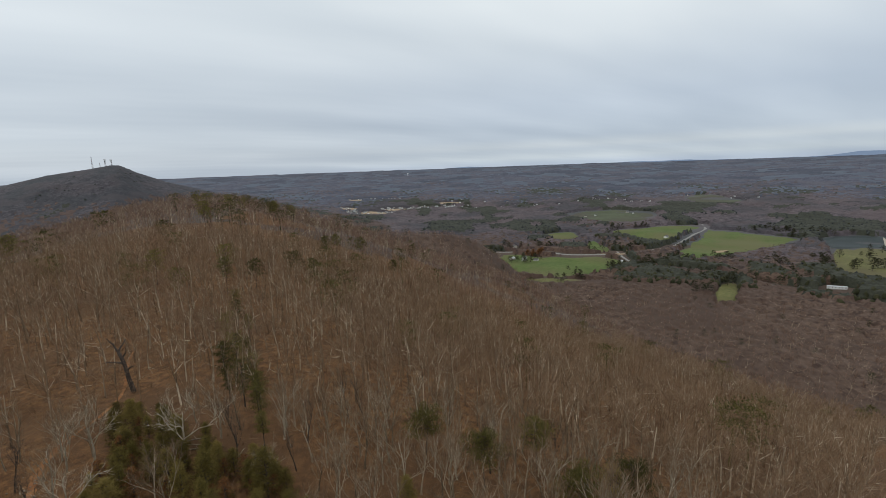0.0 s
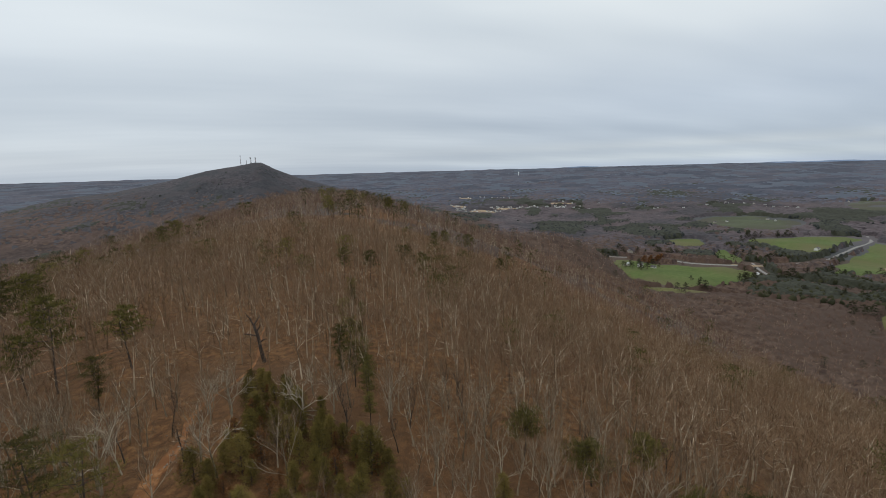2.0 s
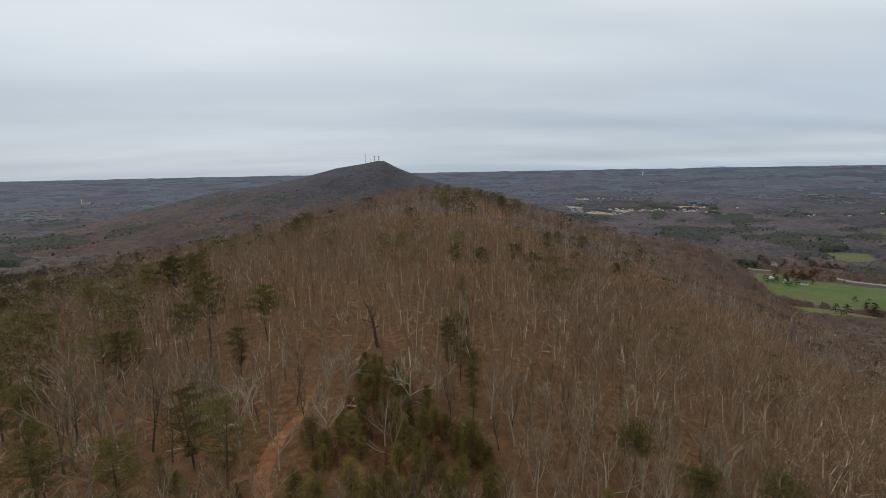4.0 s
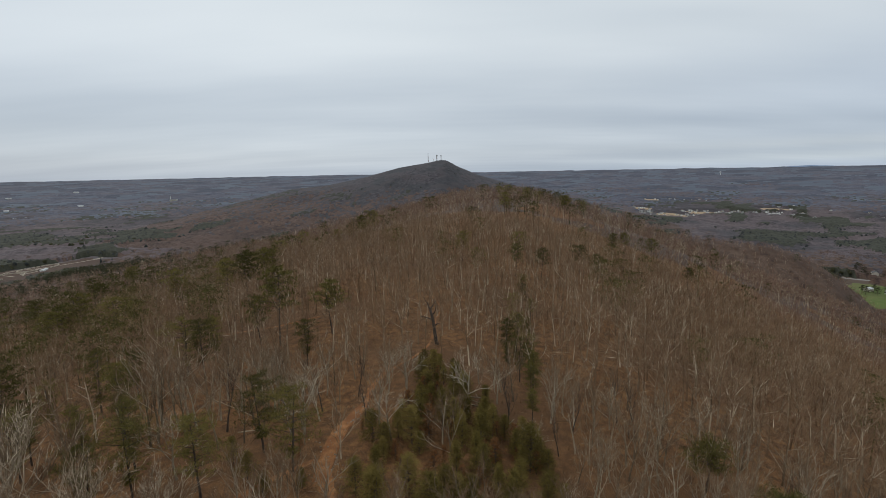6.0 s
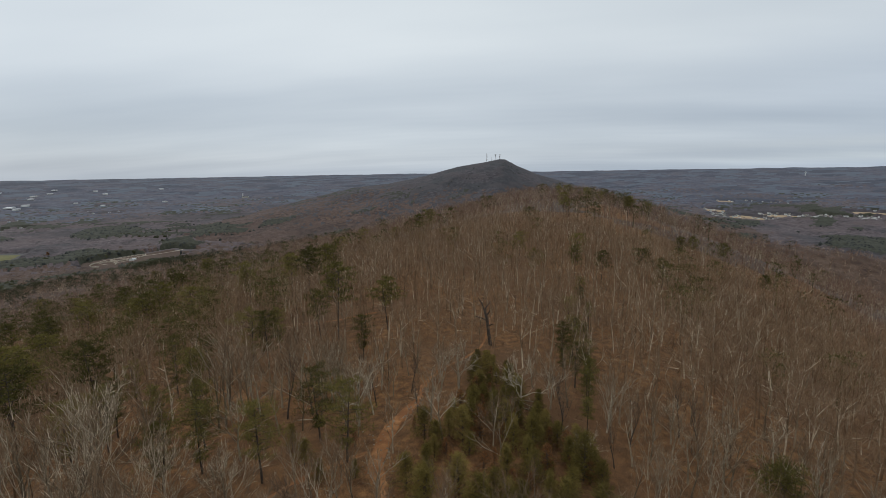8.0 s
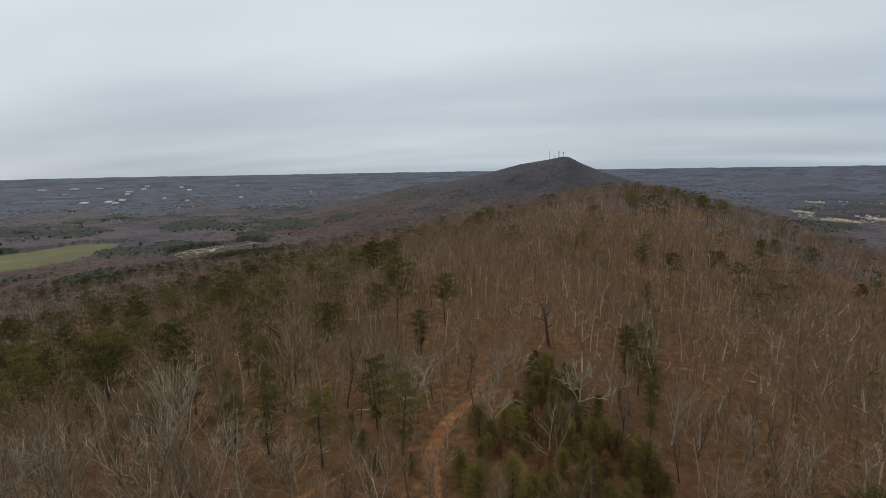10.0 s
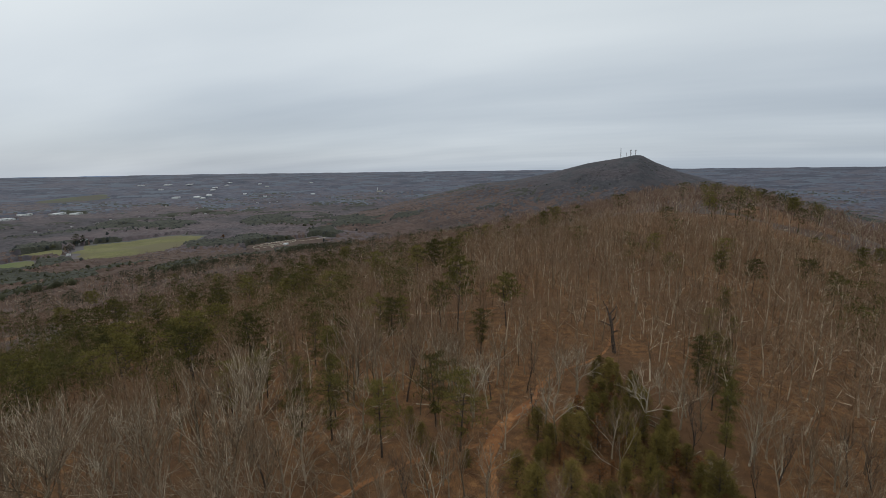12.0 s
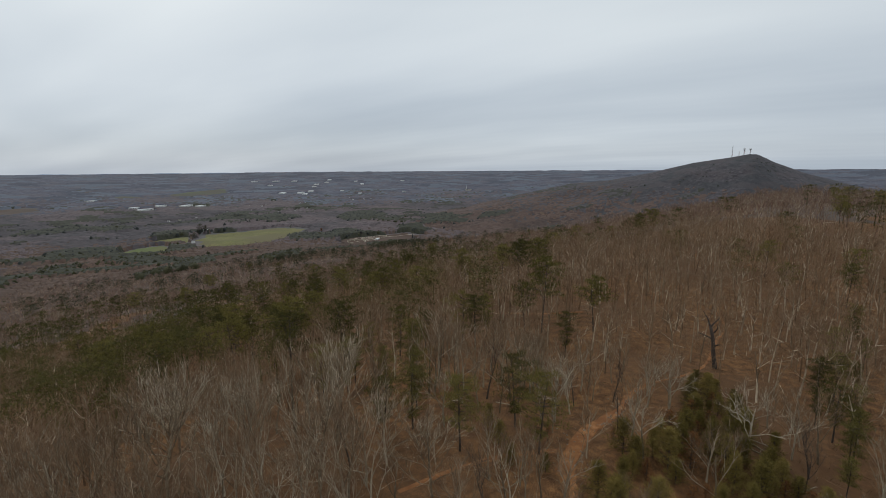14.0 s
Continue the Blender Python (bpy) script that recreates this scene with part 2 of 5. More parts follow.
STEEL = material("galvanised_steel", [(0.3, (0.20, 0.20, 0.21)), (0.7, (0.32, 0.32, 0.33))], 3, 5, rough=0.6, metal=0.3)
MAST_RED = material("faded_red_paint", [(0.3, (0.26, 0.06, 0.04)), (0.7, (0.36, 0.10, 0.07))], 3, 5, rough=0.6)
POND = material("pond_water", [(0.3, (0.015, 0.022, 0.022)), (0.7, (0.03, 0.04, 0.038))], 30, 6, rough=0.45)
# Gloss turned down; the dark colour stands in for mirrored dark pines.
POND.node_tree.nodes["Principled BSDF"].inputs["Specular IOR Level"].default_value = 0.06


def hill_glow_material():
    m = bpy.data.materials.new("glowing_hills")
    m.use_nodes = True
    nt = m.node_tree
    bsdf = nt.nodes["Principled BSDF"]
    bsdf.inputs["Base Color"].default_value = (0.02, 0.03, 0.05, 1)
    # Haze light on the furthest hills is added as a blue glow.
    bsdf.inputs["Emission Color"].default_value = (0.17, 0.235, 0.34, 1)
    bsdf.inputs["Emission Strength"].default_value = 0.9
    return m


GLOW_HILLS = hill_glow_material()

# ---------------------------------------------------------------- the shape of the land
EYE = 33.0


def ramp(v, a, b):
    """0 below a, 1 above b, smooth between."""
    u = np.clip((v - a) / (b - a), 0, 1)
    return u * u * (3 - 2 * u)


def over(v, k):
    """A soft max(v, 0)."""
    return k * np.logaddexp(0, v / k)


def waves(x, y, size, seed):
    """Cheap rolling unevenness between -1 and 1."""
    out = 0
    for i in range(5):
        a = seed * 1.7 + i * 2.4
        k = 2 * math.pi / (size * (0.6 + 0.23 * i))
        out = out + np.sin(k * (x * math.cos(a) + y * math.sin(a)) + seed * 3.1 + i * i)
    return out / 3.2


def valley(x, y):
    """The low country, which climbs towards the rim of the world so that its edge lies just under eye level."""
    r = np.hypot(x, y)
    left = ramp(-x / np.maximum(r, 1), 0.0, 0.8)
    floor = -215 + 28 * left * (1 - ramp(r, 1500, 3200))
    z = floor + 0.0567 * over(r - 1600, 120)
    return z + 5 * waves(x, y, 900, 2) * ramp(r, 500, 1500) * (1 - 0.85 * ramp(r, 1700, 3400)) + 1.5 * waves(x, y, 260, 5) * (1 - 0.8 * ramp(r, 1800, 3200))


PEAK_X = [-2000, -1500, -1039, -839, -727, -585, -449, -311, -173, -60, -12, 8, 50, 132, 240, 317, 450, 655, 1039, 1600]
PEAK_Z = [-400, -225, -178, -119, -92, -60, -47, -21, 14, 31, 40, 39, 16, -19, -52, -73, -110, -165, -260, -400]


def terrain(x, y):
    """Height of the ground in metres; the wooded ridge runs along +y towards the mountain with the masts."""
    x, y = np.asarray(x, float), np.asarray(y, float)
    low = valley(x, y)
    crest = -34 + 9 * ramp(y, 80, 380) - 22 * ramp(y, 450, 750) - 0.16 * over(y - 680, 50) - 0.10 * over(-y - 250, 60)
    bend = 62 * ramp(y, 110, 430)
    xr = over(x - bend - 30, 18)
    steep = 0.40 - 0.155 * ramp(y, 400, 520)
    edge = 268 + 42 * ramp(y, 390, 470)
    u = over(-(x - bend) - 45, 18)
    ridge = crest - steep * xr - 0.55 * over(xr - edge, 14) - 0.15 * u - 0.18 * 130 * (1 - np.exp(-u / 130))
    ridge = ridge - 16 * ramp(y, 300, 490) * ramp(x, 70, 150) * (1 - ramp(x, 260, 400))   # the spur dips before its end
    ridge = ridge + 3.0 * waves(x, y, 170, 1) * ramp(np.abs(x), 20, 120) + 0.5 * waves(x, y, 31, 3)
    top = np.interp(x, PEAK_X, PEAK_Z)
    front = ramp(y, 1000, 1800) * 0.55 + 0.45 * np.clip((y - 1000) / 800, 0, 1)
    back = 1 - np.clip((y - 1815) / 900, 0, 1)
    mount = low + (top - low) * np.where(y < 1808, front, back) + 5 * waves(x, y, 210, 4) * ramp(np.abs(y - 1808), 40, 200)
    k = 9.0
    z = k * np.logaddexp(np.logaddexp(ridge / k, low / k), mount / k)
    return z + EYE


def mesh_of(name, verts, faces, mats, which=None, smooth=False):
    """A mesh from arrays: verts (n, 3), triangles or quads (m, 3 or 4)."""
    me = bpy.data.meshes.new(name)
    verts, faces = np.asarray(verts, np.float32), np.asarray(faces, np.int32)
    k = faces.shape[1]
    me.vertices.add(len(verts))
    me.vertices.foreach_set("co", verts.ravel())
    me.loops.add(faces.size)
    me.loops.foreach_set("vertex_index", faces.ravel())
    me.polygons.add(len(faces))
    me.polygons.foreach_set("loop_start", np.arange(0, faces.size, k, dtype=np.int32))
    for m in mats if isinstance(mats, (list, tuple)) else [mats]:
        me.materials.append(m)
    if which is not None:
        me.polygons.foreach_set("material_index", np.asarray(which, np.int32))
    me.polygons.foreach_set("use_smooth", np.full(len(faces), smooth))
    me.update(calc_edges=True)
    me.validate()
    return me


def structure(name, verts, faces, mats, label, category, smooth=False, which=None):
    return tagged(new(name, mesh_of(name, verts, faces, mats, which, smooth)), label, category, kind="structure")


def part(name, bm, mat, parent, label=""):
    """One mesh under a thing or under a part."""
    me = bpy.data.meshes.new(name)
    bm.to_mesh(me)
    bm.free()
    me.materials.append(mat)
    ob = new(name, me)
    ob.parent = parent
    return tagged(ob, label)


def piece(name, verts, faces, mat, parent, label="", smooth=False):
    ob = new(name, mesh_of(name, verts, faces, mat, None, smooth))
    ob.parent = parent
    return tagged(ob, label)


def make_ground():
    ahead = np.radians(np.arange(-88, 88, 0.6))
    back = np.radians(np.arange(88, 272, 2.0))
    ang = np.concatenate([ahead, back])
    rad = np.concatenate([[0.02, 3.0, 10, 18, 26, 33], np.geomspace(38, 4890, 130)])
    a, r = np.meshgrid(ang, rad)
    x, y = -r * np.sin(a), r * np.cos(a)
    verts = np.stack([x, y, terrain(x, y)], -1).reshape(-1, 3)
    n, rows = len(ang), len(rad)
    i, j = np.meshgrid(np.arange(n), np.arange(rows - 1))
    faces = np.stack([j * n + i, (j + 1) * n + i, (j + 1) * n + (i + 1) % n, j * n + (i + 1) % n], -1).reshape(-1, 4)[:, ::-1]
    far = np.repeat(rad[:-1], n)
    cx, cy = verts[faces[:, 0], 0], verts[faces[:, 0], 1]
    up = verts[faces[:, 0], 2] - EYE - valley(cx, cy)
    # Past 1250 m the ground takes colours with distance haze painted in.
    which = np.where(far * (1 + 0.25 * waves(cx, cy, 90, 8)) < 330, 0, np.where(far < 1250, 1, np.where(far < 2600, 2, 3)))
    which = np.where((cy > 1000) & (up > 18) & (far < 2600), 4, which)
    ob = structure("ground", verts, faces, [LITTER, WOOD_FLOOR, HAZY_FLOOR, RIM_HAZE_WOODS, HILL_FLOOR], "brown leaf-littered ridge sinking into wide wooded low country", "ground", True, which)
    return ob


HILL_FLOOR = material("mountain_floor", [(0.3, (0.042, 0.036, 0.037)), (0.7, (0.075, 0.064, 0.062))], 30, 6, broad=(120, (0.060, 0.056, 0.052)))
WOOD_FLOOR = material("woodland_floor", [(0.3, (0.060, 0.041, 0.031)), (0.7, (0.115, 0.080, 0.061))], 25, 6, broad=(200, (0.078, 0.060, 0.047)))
# Distance haze is tinted into this ground colour.
HAZY_FLOOR = material("hazy_land", [(0.3, (0.080, 0.070, 0.076)), (0.7, (0.135, 0.118, 0.122))], 120, 6, broad=(500, (0.070, 0.074, 0.076)))


def smooth_line(pts, n=8, closed=False):
    """A Catmull-Rom curve through the points."""
    p = [np.array(q, float) for q in pts]
    m = len(p)
    out = []
    for i in range(m if closed else m - 1):
        get = (lambda k: p[k % m]) if closed else (lambda k: p[min(max(k, 0), m - 1)])
        a, b, c, d = get(i - 1), get(i), get(i + 1), get(i + 2)
        for t in np.arange(n) / n:
            out.append(0.5 * (2 * b + (c - a) * t + (2 * a - 5 * b + 4 * c - d) * t * t + (3 * b - a - 3 * c + d) * t**3))
    if not closed:
        out.append(p[-1])
    return np.array(out)


OPEN_LAND = []   # outlines in which no woods grow


def inside(x, y, outline):
    ox, oy = outline[:, 0], outline[:, 1]
    hit = np.zeros(np.shape(x), bool)
    for i in range(len(ox)):
        j = i - 1
        cross = (oy[i] > y) != (oy[j] > y)
        with np.errstate(divide="ignore", invalid="ignore"):
            hit ^= cross & (x < (ox[j] - ox[i]) * (y - oy[i]) / (oy[j] - oy[i]) + ox[i])
    return hit


def field(name, pts, mat, label, category="field", lift=0.7, clear=True):
    """Open land inside a rounded outline, draped on the ground."""
    edge = smooth_line(pts, 8, True)
    rng = np.random.default_rng(len(OPEN_LAND) + 5)
    mid = edge.mean(0)
    edge = mid + (edge - mid) * (1 + 0.05 * rng.standard_normal((len(edge), 1)))
    rings = [mid + (edge - mid) * s for s in (1, 0.86, 0.7, 0.55, 0.4, 0.25, 0.12)]
    n = len(edge)
    xy = np.vstack(rings + [mid[None]])
    verts = np.column_stack([xy, terrain(xy[:, 0], xy[:, 1]) + lift])
    verts[:n, 2] -= 1.5 * lift
    faces = []
    for k in range(len(rings) - 1):
        for i in range(n):
            j = (i + 1) % n
            faces += [(k * n + i, k * n + j, (k + 1) * n + j), (k * n + i, (k + 1) * n + j, (k + 1) * n + i)]
    k = len(rings) - 1
    faces += [(k * n + i, k * n + (i + 1) % n, len(xy) - 1) for i in range(n)]
    if clear:
        OPEN_LAND.append(mid + (edge - mid) * (1.10 if 0.5 < lift < 1.3 else 1.03))
    return structure(name, verts, faces, mat, label, category, True)


LINES = []   # ways along which no trees stand: points, half width


def way(name, pts, width, mat, label, category, lift=0.5, clear=1.5, wobble=0.0, n=8):
    c = smooth_line(pts, n)
    d = np.gradient(c, axis=0)
    d /= np.linalg.norm(d, axis=1)[:, None]
    side = np.column_stack([-d[:, 1], d[:, 0]])
    rng = np.random.default_rng(len(LINES) + 3)
    w = width / 2 * (1 + wobble * rng.standard_normal((len(c), 1)))
    cols = [c + side * w * s for s in (1.0, 0.6, 0, -0.6, -1.0)]
    verts = []
    for q, dz in zip(cols, (-lift, 0.7 * lift, lift, 0.7 * lift, -lift)):
        verts.append(np.column_stack([q, terrain(q[:, 0], q[:, 1]) + dz]))
    verts = np.vstack(verts)
    m = len(c)
    faces = [(k * m + i, k * m + i + 1, (k + 1) * m + i + 1, (k + 1) * m + i) for k in range(4) for i in range(m - 1)]
    LINES.append((c, width / 2 + clear))
    return structure(name, verts, [f[::-1] for f in faces], mat, label, category, True)


def free(x, y):
    """Where woods may stand."""
    ok = np.ones(x.shape, bool)
    for o in OPEN_LAND:
        lo, hi = o.min(0), o.max(0)
        near = np.nonzero((x > lo[0]) & (x < hi[0]) & (y > lo[1]) & (y < hi[1]))[0]
        ok[near[inside(x[near], y[near], o)]] = False
    for c, half in LINES:
        lo, hi = c.min(0) - half, c.max(0) + half
        near = np.nonzero(ok & (x > lo[0]) & (x < hi[0]) & (y > lo[1]) & (y < hi[1]))[0]
        if len(near):
            q = np.column_stack([x[near], y[near]])
            for s in range(0, len(near), 4000):
                dist = np.linalg.norm(q[s:s + 4000, None] - c[None], axis=2).min(1)
                ok[near[s:s + 4000][dist < half]] = False
    return ok


make_ground()

# open land on the right of the ridge, by the farm road
field("pasture", [(718, 798), (765, 700), (855, 591), (814, 552), (727, 535), (653, 565), (614, 635), (640, 720)], GRASS, "green pasture below the farmhouse at the wood's edge", "pasture")
field("pasture", [(590, 600), (655, 540), (669, 495), (606, 515), (575, 570)], DRY_GRASS, "rough yellow-green meadow along the wood's edge", "meadow")
field("pasture", [(1196, 830), (1438, 722), (1293, 665), (1110, 635), (1140, 745)], GRASS, "bright green hay field beside the country road", "pasture")
field("pasture", [(1385, 640), (1360, 444), (1196, 432), (1040, 458), (949, 483), (1027, 550), (1180, 585), (1290, 620)], GRASS, "large green hay field with a worn patch", "pasture")
field("pasture", [(984, 769), (1021, 768), (923, 654), (885, 680)], GRASS, "small green pasture between woods and road", "pasture")
field("pasture", [(1019, 946), (1083, 895), (1008, 822), (953, 853)], GRASS, "small green pasture behind the farm", "pasture")
field("pasture", [(2068, 1082), (2160, 1066), (2051, 855), (1912, 836), (1920, 968)], DULL_GRASS, "far green pasture among woods", "pasture")
field("pasture", [(1423, 1190), (1583, 1127), (1580, 957), (1411, 874), (1299, 990)], DULL_GRASS, "dull green pasture with a farmstead", "pasture")
field("pasture", [(696, 312), (760, 340), (808, 352), (814, 334), (742, 304), (706, 294)], DRY_GRASS, "small yellow-green clearing in the woods", "meadow")
field("pasture", [(1270, 330), (1333, 264), (1080, 190), (989, 185), (998, 240), (1086, 280)], DRY_GRASS, "green orchard meadow beside the pond", "meadow")
field("bare_patch", [(1075, 490), (1105, 478), (1125, 490), (1095, 505)], CLEARED, "worn patch of bare soil in the hay field", "bare ground", 1.0, False)
field("pond", [(1442, 400), (1488, 296), (1380, 262), (1287, 340)], POND, "dark still farm pond below dark pines", "pond", 0.8)
field("shore", [(1370, 270), (1400, 268), (1480, 300), (1440, 290)], GRAVEL, "pale sandy bank of the pond", "bank", 1.0)
way("road", [(640, 900), (707, 826), (803, 772), (806, 690), (846, 640), (934, 617), (1013, 596), (1119, 600), (1273, 637), (1390, 667), (1480, 720)], 7.5, ASPHALT, "pale worn country road winding between pastures", "road", 0.6, 13)
way("road", [(930, 640), (857, 552), (861, 427), (854, 356), (856, 297), (848, 234), (832, 156), (810, 40)], 8, ASPHALT, "grey lane along the foot of the wooded slope", "road", 0.6, 11)
way("track", [(700, 300), (720, 312), (794, 330)], 3, GRAVEL, "pale farm track through a clearing", "track")
field("road_junction", [(868, 640), (905, 632), (930, 612), (880, 618)], CLEARED, "pale gravel shoulder at the road bend", "gravel")

# open land on the left
field("pasture", [(-1085, 590), (-1250, 698), (-1243, 788), (-1222, 888), (-1115, 925), (-1020, 790), (-990, 660)], DRY_GRASS, "broad yellow-green hill pasture with a rounded crest", "pasture", 1.2)
field("pasture", [(-1075, 425), (-1150, 452), (-1205, 515), (-1165, 552), (-1055, 490)], GRASS, "low green meadow among bare woods", "meadow")
field("pasture", [(-1259, 563), (-1271, 610), (-1262, 655), (-1160, 593)], DRY_GRASS, "yellowish meadow beside the farm lane", "meadow")
field("pasture", [(-2703, 1323), (-2824, 1697), (-2585, 1587), (-2551, 1336)], DULL_GRASS, "far dull green field beyond the woods", "field")
field("pasture", [(-2644, 1022), (-2788, 1119), (-2638, 1162)], DULL_GRASS, "far dull green field beyond the woods", "field")
field("cleared_land", [(-2240, 600), (-2420, 640), (-2350, 430), (-2210, 440)], WOOD_FLOOR, "far reddish-brown cleared land among woods", "bare ground")
field("works_yard", [(-840, 815), (-872, 880), (-862, 960), (-825, 1050), (-770, 1040), (-735, 920), (-750, 810)], SLOPE_WOODS, "cleared brown works yard cut into the woods", "yard", 0.9)
way("loop_road", [(-815, 850), (-850, 862), (-858, 905), (-838, 930), (-815, 905), (-822, 870), (-835, 935), (-815, 990), (-800, 1060)], 3.2, GRAVEL, "pale gravel loop in the works yard", "road", 1.4, 7)

# village land
for pts in ([(864, 2085), (905, 2030), (880, 1990), (840, 2040)], [(850, 1860), (900, 1900), (950, 1800), (900, 1770)], [(960, 1900), (1070, 1850), (1090, 1790), (990, 1830)], [(1290, 1900), (1370, 1850), (1350, 1800), (1280, 1850)],
            [(1000, 2350), (1060, 2330), (1040, 2250), (990, 2280)]):
    field("cleared_land", pts, CLEARED, "cleared tan building land in the village", "bare ground")

# the ridge trail
TRAIL = [(-5, 20), (-10, 36), (-13, 45), (-15, 51), (-16, 55), (-14, 61), (-13, 66), (-13, 71), (-11.5, 76), (-7, 83), (-4, 92), (-3, 105), (-2, 116), (-5, 126)]
field("bare_patch", [(-16.2, 48), (-16.6, 54), (-16.4, 58), (-15.4, 62), (-14.2, 66), (-13.4, 66), (-14.0, 61), (-14.4, 56), (-14.5, 51), (-14.6, 47)], DIRT, "worn orange earth where the footpath widens", "bare ground", 0.09)
way("trail", TRAIL[:9], 1.1, DIRT, "worn orange dirt footpath along the ridge top", "footpath", 0.07, 0.35, 0.22, 7)
way("trail", TRAIL[8:], 0.6, DIRT, "narrow orange dirt footpath half hidden by bare trees", "footpath", 0.06, 0.0, 0.25, 7)
way("trail", [(-30, 36), (-27, 42), (-23, 47), (-17, 52)], 1.0, DIRT, "narrow dirt side path under pines", "footpath", 0.06, 0.4, 0.1, 7)
way("trail", [(-75, 112), (-57, 111), (-43, 108), (-32, 111)], 0.8, DIRT, "narrow dirt side path on the shaded flank", "footpath", 0.06, 0.6, 0.1, 7)


def village_spots():
    rng = np.random.default_rng(40)
    spots = []
    rows = [([(864, 2085), (850, 1980), (830, 1900)], 22, 18), ([(850, 1880), (930, 1830), (950, 1770)], 20, 20), ([(960, 1900), (1080, 1830), (1130, 1800)], 34, 24),
                            ([(1150, 1840), (1260, 1760), (1310, 1690)], 38, 26), ([(1000, 2300), (1091, 2300), (1234, 2200)], 14, 40), ([(1340, 1860), (1414, 1818), (1500, 1700)], 8, 40)]
    rows += [([(1460, 1560), (1500, 1480), (1560, 1420)], 8, 45), ([(1780, 1400), (1850, 1330), (1830, 1190)], 20, 36), ([(1800, 1180), (1840, 1160), (1880, 1130)], 6, 18),
                            ([(1440, 1080), (1500, 1040), (1540, 1000)], 4, 20), ([(-1500, 1250), (-1650, 1300), (-1500, 1500)], 10, 60), ([(-1600, 900), (-1700, 1000), (-1750, 1150)], 10, 60), ([(-1900, 1300), (-1800, 1600), (-1700, 1900)], 14, 90),
                            ([(2050, 880), (2120, 960), (2200, 1050)], 6, 60)]
    for line, n, spread in rows:
        c = smooth_line(line, 20)
        for i in range(n):
            p = c[int(rng.integers(len(c)))] + rng.normal(0, spread, 2)
            spots.append(p)
    return spots


VILLAGE = village_spots()
for p in VILLAGE:
    LINES.append((np.array([p, p + 6.0 * np.array([-p[0], -p[1]]) / np.hypot(*p)]), 15.0))
for hx, hy, half in ((705, 715, 22), (718, 693, 14), (691, 737, 16), (800, 845, 18), (838, 566, 14), (886, 224, 24), (1170, 660, 20), (-1330, 745, 22), (-1150, 608, 18), (740, 1120, 16), (762, 1100, 16)):
    LINES.append((np.array([[hx, hy], [hx - 0.02 * hx, hy - 0.02 * hy]]), float(half)))
HALLS = [(-2077, 873, 34, 22, 6, 100), (-1987, 876, 52, 24, 6, 100), (-2081, 979, 40, 20, 6, 95), (-2035, 1060, 60, 24, 6, 120), (-2010, 1110, 46, 22, 5, 120), (-2554, 894, 40, 22, 6, 100), (-3151, 2170, 60, 26, 8, 120),
         (-3050, 2290, 110, 26, 8, 128), (-2960, 2390, 90, 26, 8, 128), (-2307, 1771, 70, 26, 7, 128)]
HALLS += [(-2250, 1860, 80, 28, 7, 128), (-2272, 1953, 50, 26, 9, 130), (-2632, 2318, 70, 26, 8, 130), (-2579, 2671, 60, 22, 7, 130),
         (-1513, 2595, 46, 18, 6, 140), (-1798, 2282, 36, 18, 5, 140), (-2169, 1822, 50, 22, 6, 130), (-2700, 2480, 70, 24, 7, 130), (-2400, 2550, 60, 24, 7, 135), (-2520, 2200, 50, 24, 7, 130), (-2800, 2050, 44, 20, 6, 125),
         (-2150, 2100, 36, 20, 6, 135), (-2300, 2900, 60, 22, 6, 135), (-1950, 2050, 40, 18, 5, 130), (-2850, 2650, 80, 24, 7, 130)]
for hx, hy, w, *_ in HALLS:
    LINES.append((np.array([[hx, hy], [hx * 0.98, hy * 0.98]]), w * 0.7))


# ---------------------------------------------------------------- shapes of trees
def tubes(segs, sides):
    """Open tubes from rows of x, y, z, x, y, z, radius, radius."""
    s = np.asarray(segs, float)
    p, q, r0, r1 = s[:, 0:3], s[:, 3:6], s[:, 6], s[:, 7]
    d = q - p
    d /= np.linalg.norm(d, axis=1)[:, None] + 1e-9
    ref = np.where(np.abs(d[:, 2:3]) < 0.9, [[0, 0, 1.0]], [[1.0, 0, 0]])
    u = np.cross(d, ref)
    u /= np.linalg.norm(u, axis=1)[:, None]
    v = np.cross(d, u)
    a = np.arange(sides) * 2 * np.pi / sides
    ring = u[:, None] * np.cos(a)[None, :, None] + v[:, None] * np.sin(a)[None, :, None]
    lo, hi = p[:, None] + ring * r0[:, None, None], q[:, None] + ring * r1[:, None, None]
    verts = np.concatenate([lo, hi], 1).reshape(-1, 3)
    i = np.arange(sides)
    j = (i + 1) % sides
    quad = np.concatenate([np.stack([i, j, sides + j], -1), np.stack([i, sides + j, sides + i], -1)])
    faces = (np.arange(len(s))[:, None, None] * 2 * sides + quad[None]).reshape(-1, 3)
    return verts, faces


